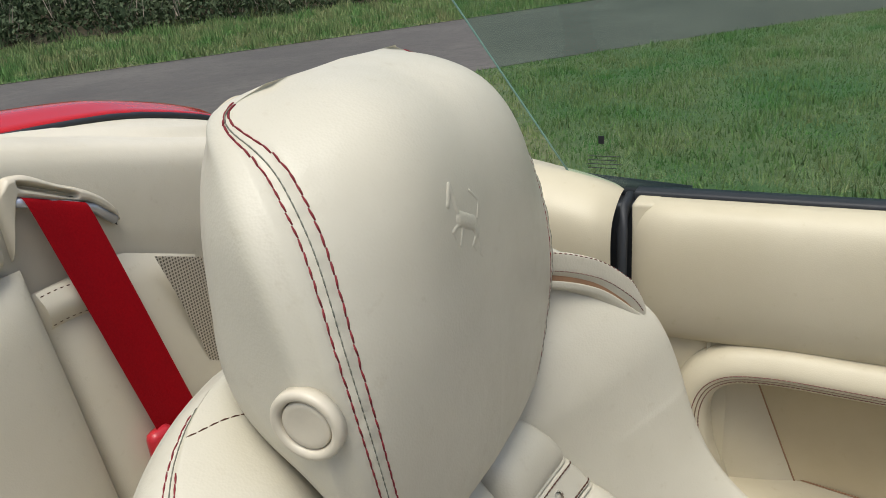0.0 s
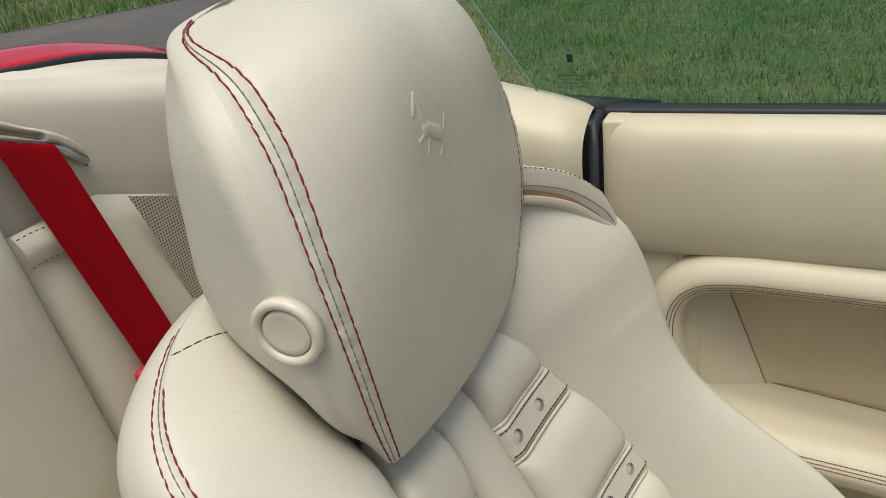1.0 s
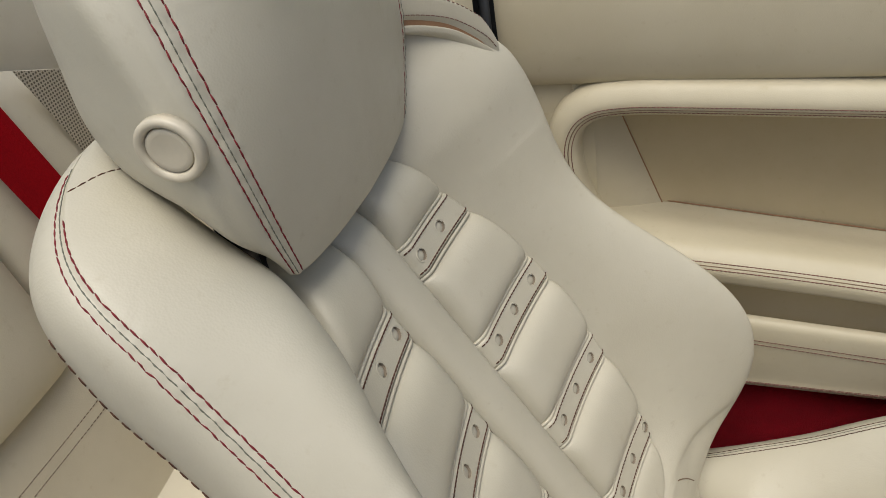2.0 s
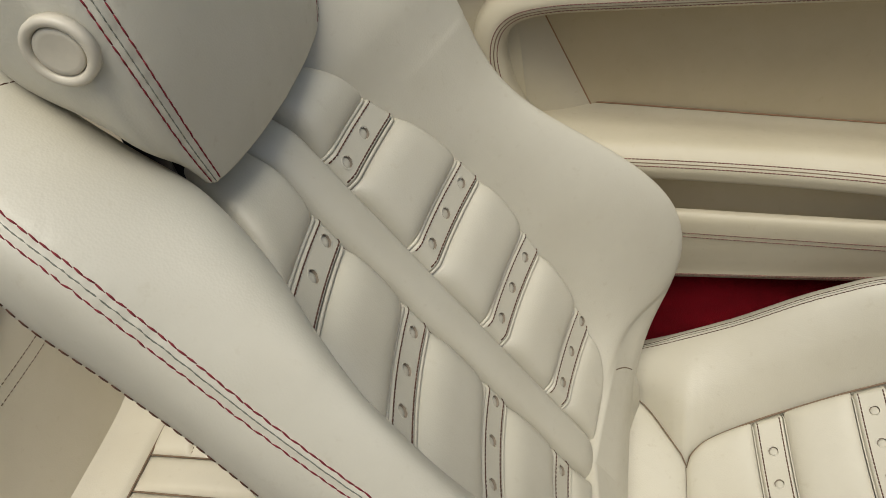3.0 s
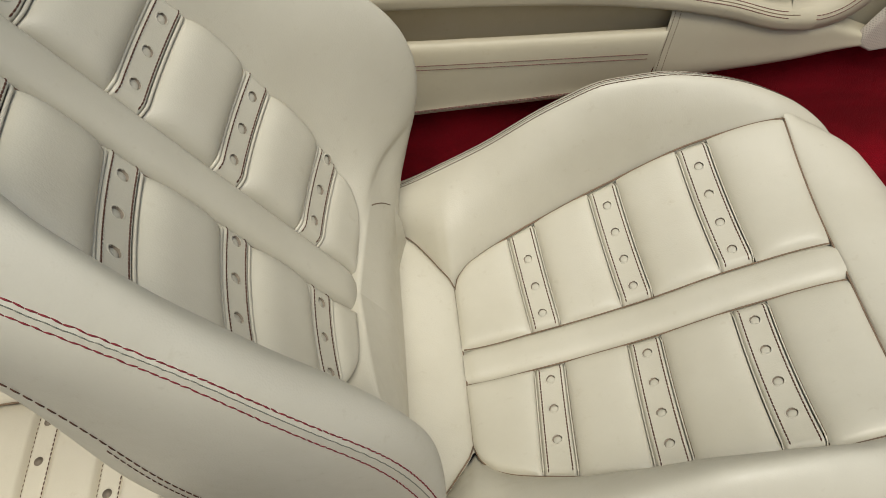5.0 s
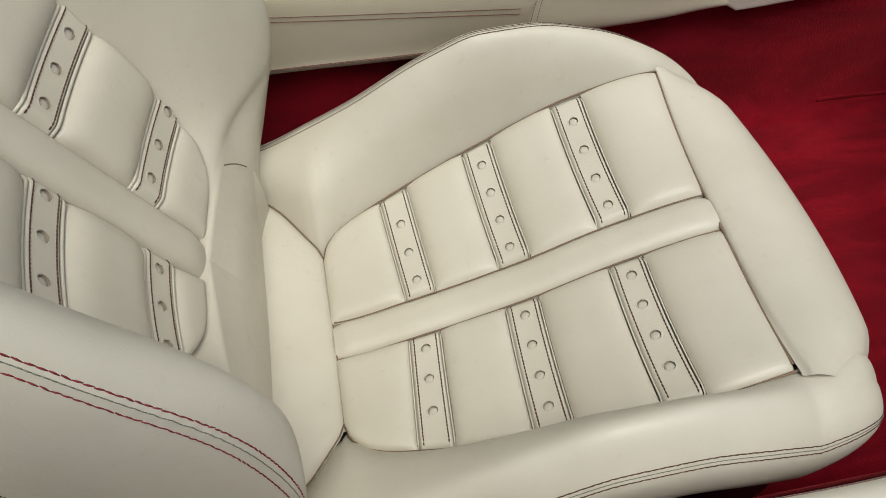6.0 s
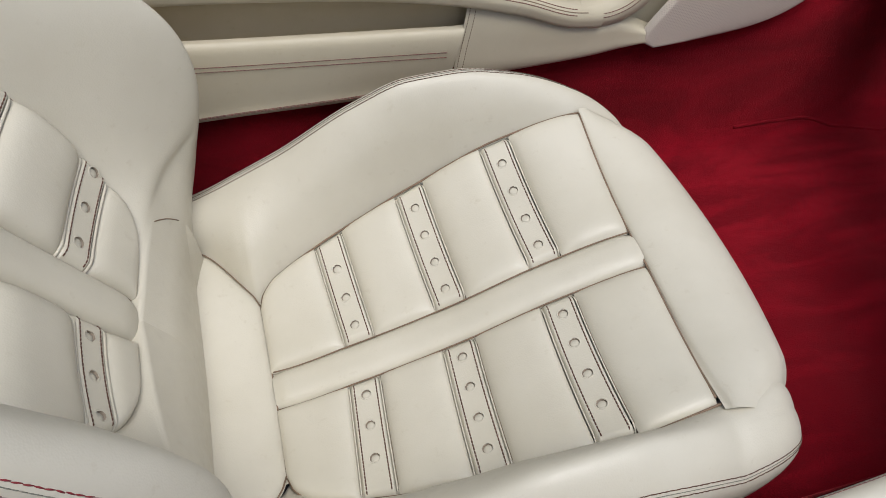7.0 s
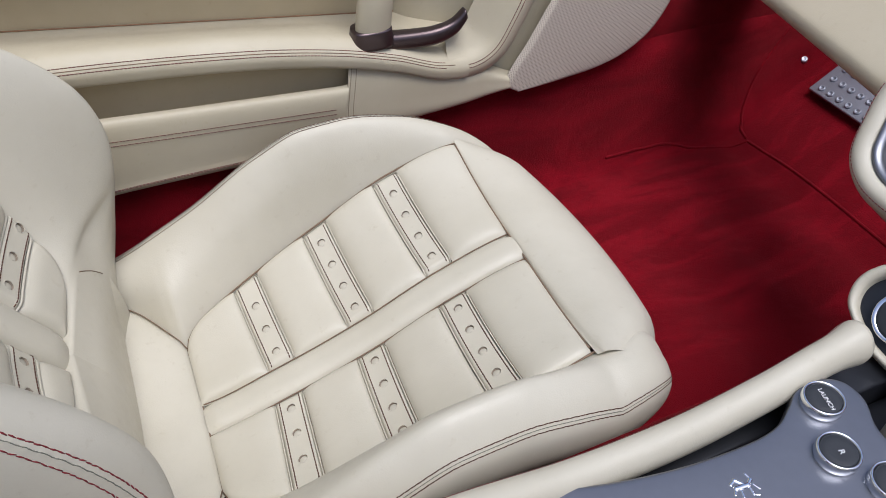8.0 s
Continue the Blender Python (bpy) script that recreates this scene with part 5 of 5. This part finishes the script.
part("dial_pod", *grid(frame_f(DIAL, [(1.03, -0.07), (1.02, 0.02), (1.0, 0.034), (0.95, 0.042), (0.86, 0.043), (0.79, 0.038), (0.77, 0.026)]), 80, 26, loop_a=True), CREAM, dash)
part("dial_field", *grid(frame_f(DIAL, [(0.82, 0.031), (0.4, 0.031), (0.02, 0.031)]), 60, 6, loop_a=True), BLACK, dash)
m3, _ = oriented(DC, DN)
part("dial_ring", *lathe([(0.027, 0.0), (0.027, 0.009), (0.0255, 0.011), (0.0235, 0.008)], DC, DN), CHROME, dash)
part("dial_face", *lathe([(0.0233, 0.002), (0.0233, 0.008), (0.02, 0.009), (0.0005, 0.009)], DC, DN), BUTTON, dash)
for text, off, size in (("16", (0.010, 0.008), 0.009), ("AUTO", (0.008, -0.009), 0.007)):
    p3 = Vector(DC) + m3.to_3x3() @ Vector((off[0], off[1], 0.0096))
    letters(text, p3, size, m3, dash)


# ---- outside ----
def ground_mat(name, cols, scale, rough, bumpy):
    m, t, p = nodes_of(name)
    co = t.nodes.new("ShaderNodeTexCoord").outputs["Object"]
    a = add(t, "ShaderNodeTexNoise", Scale=scale, Detail=6, Roughness=0.65)
    b = add(t, "ShaderNodeTexNoise", Scale=scale * 14, Detail=5, Roughness=0.7)
    for n in (a, b):
        t.links.new(co, n.inputs["Vector"])
    c = mixed(t, ramped(t, a.outputs[0], 0.38, 0.64), cols[0], cols[1])
    c = mixed(t, ramped(t, b.outputs[0], 0.45, 0.75), c, cols[2])
    t.links.new(c, p.inputs["Base Color"])
    p.inputs["Roughness"].default_value = rough
    t.links.new(bump(t, b.outputs[0], bumpy, 0.05), p.inputs["Normal"])
    return m


GRASS = ground_mat("grass", ((0.055, 0.110, 0.030), (0.13, 0.135, 0.058), (0.045, 0.078, 0.024)), 0.9, 0.9, 0.8)
BLADES = ground_mat("grass_blades", ((0.090, 0.20, 0.046), (0.25, 0.250, 0.110), (0.075, 0.15, 0.036)), 1.9, 0.8, 0.0)
ASPHALT = ground_mat("asphalt", ((0.070, 0.063, 0.053), (0.108, 0.097, 0.082), (0.060, 0.054, 0.046)), 0.5, 0.85, 0.3)
HEDGE = ground_mat("hedge_leaves", ((0.035, 0.062, 0.020), (0.065, 0.085, 0.032), (0.022, 0.038, 0.014)), 1.5, 0.8, 0.0)
DRY = ground_mat("dry_stems", ((0.30, 0.25, 0.19), (0.22, 0.18, 0.13), (0.16, 0.13, 0.10)), 1.5, 0.9, 0.0)
SOIL = ground_mat("red_soil", ((0.07, 0.055, 0.03), (0.05, 0.05, 0.025), (0.04, 0.035, 0.02)), 1.0, 0.95, 0.5)
G0 = -0.28
ground = part("ground", *grid(lambda a, b: ((a - 0.5) * 3000, (b - 0.5) * 3000, G0), 20, 20), GRASS)
tagged(ground, "grassy ground beside a country lane", "grass", kind="structure")

near = [(-16, -9), (-9, -1), (-6.5, 2.4), (-4.9, 4.8), (-3.1, 7.2), (-1.0, 9.6), (0.6, 11.4), (4.0, 15.0), (9.0, 20), (20, 30)]
far = [(-23, -6), (-14.5, 1.5), (-12.0, 4.2), (-10.3, 6.4), (-8.4, 9.0), (-6.6, 11.7), (-4.3, 15.2), (0.0, 20.0), (6, 26), (17, 36)]


def road_f(a, b):
    p, q = np.array(catmull(near, a)), np.array(catmull(far, a))
    return (*(p + (q - p) * b), G0 + 0.005 + 0.05 * math.sin(math.pi * b))


road = tagged(part("road", *grid(road_f, 80, 10), ASPHALT), "worn grey asphalt country lane", "road", kind="structure")


def blades(name, count, spot, h, w, mat, lean=0.6):
    rnd = random.Random(count)
    verts, faces = [], []
    for _ in range(count):
        x, y, z = spot(rnd)
        tuft = 0.55 + 1.5 * max(0.0, noise.noise((x * 2.3, y * 2.3, 7.0)) + 0.25)
        q, k, l = rnd.random() * 6.28, h * tuft * (0.5 + rnd.random()), lean * (rnd.random() - 0.3)
        q2 = rnd.random() * 6.28
        b = len(verts)
        dx, dy = w * math.cos(q), w * math.sin(q)
        verts += [(x - dx, y - dy, z), (x + dx, y + dy, z), (x + l * k * math.cos(q2), y + l * k * math.sin(q2), z + k)]
        faces.append((b, b + 1, b + 2))
    return part(name, verts, faces, mat, smooth=False)


def lawn(rnd):
    while True:
        x, y = rnd.uniform(-5.5, 5.5), 1.0 + 11.5 * rnd.random() ** 1.2
        i = np.interp(y, [q[1] for q in near], [q[0] for q in near])
        if x > i + 0.1:
            return x, y, G0


tagged(blades("lawn_grass", 130000, lawn, 0.036, 0.0055, BLADES, 1.0), "short uneven green grass", "grass", kind="stuff")


def verge_f(a, b):
    """Grass strip rising from the lane's far edge to the bank."""
    p, q = np.array(catmull(near, 0.15 + 0.6 * a)), np.array(catmull(far, 0.15 + 0.6 * a))
    u = (q - p) / np.linalg.norm(q - p)
    s = q + u * (3.4 * b - 0.15)
    return (float(s[0]), float(s[1]), G0 + 0.016 + 0.30 * b ** 1.3 + 0.05 * noise.noise((s[0] * 0.9, s[1] * 0.9, 4)) * min(1.0, 4 * b))


tagged(part("verge", *grid(verge_f, 120, 20), GRASS), "sloping grass verge beyond the lane", "grass", kind="structure")


def verge_spot(rnd):
    return verge_f(rnd.random(), rnd.random())


tagged(blades("verge_grass", 42000, verge_spot, 0.10, 0.012, BLADES, 0.9), "bright green grass verge beyond the lane", "grass", kind="stuff")


def bank_f(a, b):
    p, q = np.array(catmull(near, 0.1 + 0.75 * a)), np.array(catmull(far, 0.1 + 0.75 * a))
    u = (q - p) / np.linalg.norm(q - p)
    s = q + u * (2.9 + 4.0 * b)
    return (s[0], s[1], G0 + 0.18 + 1.1 * math.sin(b * 1.57) ** 0.8 + 0.25 * noise.noise((s[0] * 0.6, s[1] * 0.6, 0)))


tagged(part("bank", *grid(bank_f, 90, 24), SOIL), "low earth bank behind the verge", "bank", kind="structure")


def bank_spot(lo, hi):
    def f(rnd):
        s = bank_f(rnd.random(), lo + (hi - lo) * rnd.random())
        return s[0] + rnd.uniform(-0.1, 0.1), s[1] + rnd.uniform(-0.1, 0.1), s[2] + rnd.random() * 0.35
    return f


def leaves(name, count, spot, size, mat):
    rnd = random.Random(count + 5)
    verts, faces = [], []
    for _ in range(count):
        c = Vector(spot(rnd))
        r = Euler((rnd.random() * 6, rnd.random() * 6, rnd.random() * 6)).to_matrix()
        k = size * (0.5 + rnd.random())
        b = len(verts)
        verts += [tuple(c + r @ Vector(q) * k) for q in ((-0.5, 0, 0), (0, -0.3, 0.05), (0.5, 0, 0), (0, 0.3, 0.05))]
        faces.append((b, b + 1, b + 2, b + 3))
    return part(name, verts, faces, mat, smooth=False)


tagged(leaves("hedge_undergrowth", 110000, bank_spot(0.0, 1.0), 0.085, HEDGE), "dark green brambles and ivy on the bank", "undergrowth", kind="stuff")
tagged(blades("dry_stalks", 1500, bank_spot(0.0, 0.6), 0.50, 0.012, DRY, 1.6), "pale dry stalks and dead grass", "dead grass", kind="stuff")
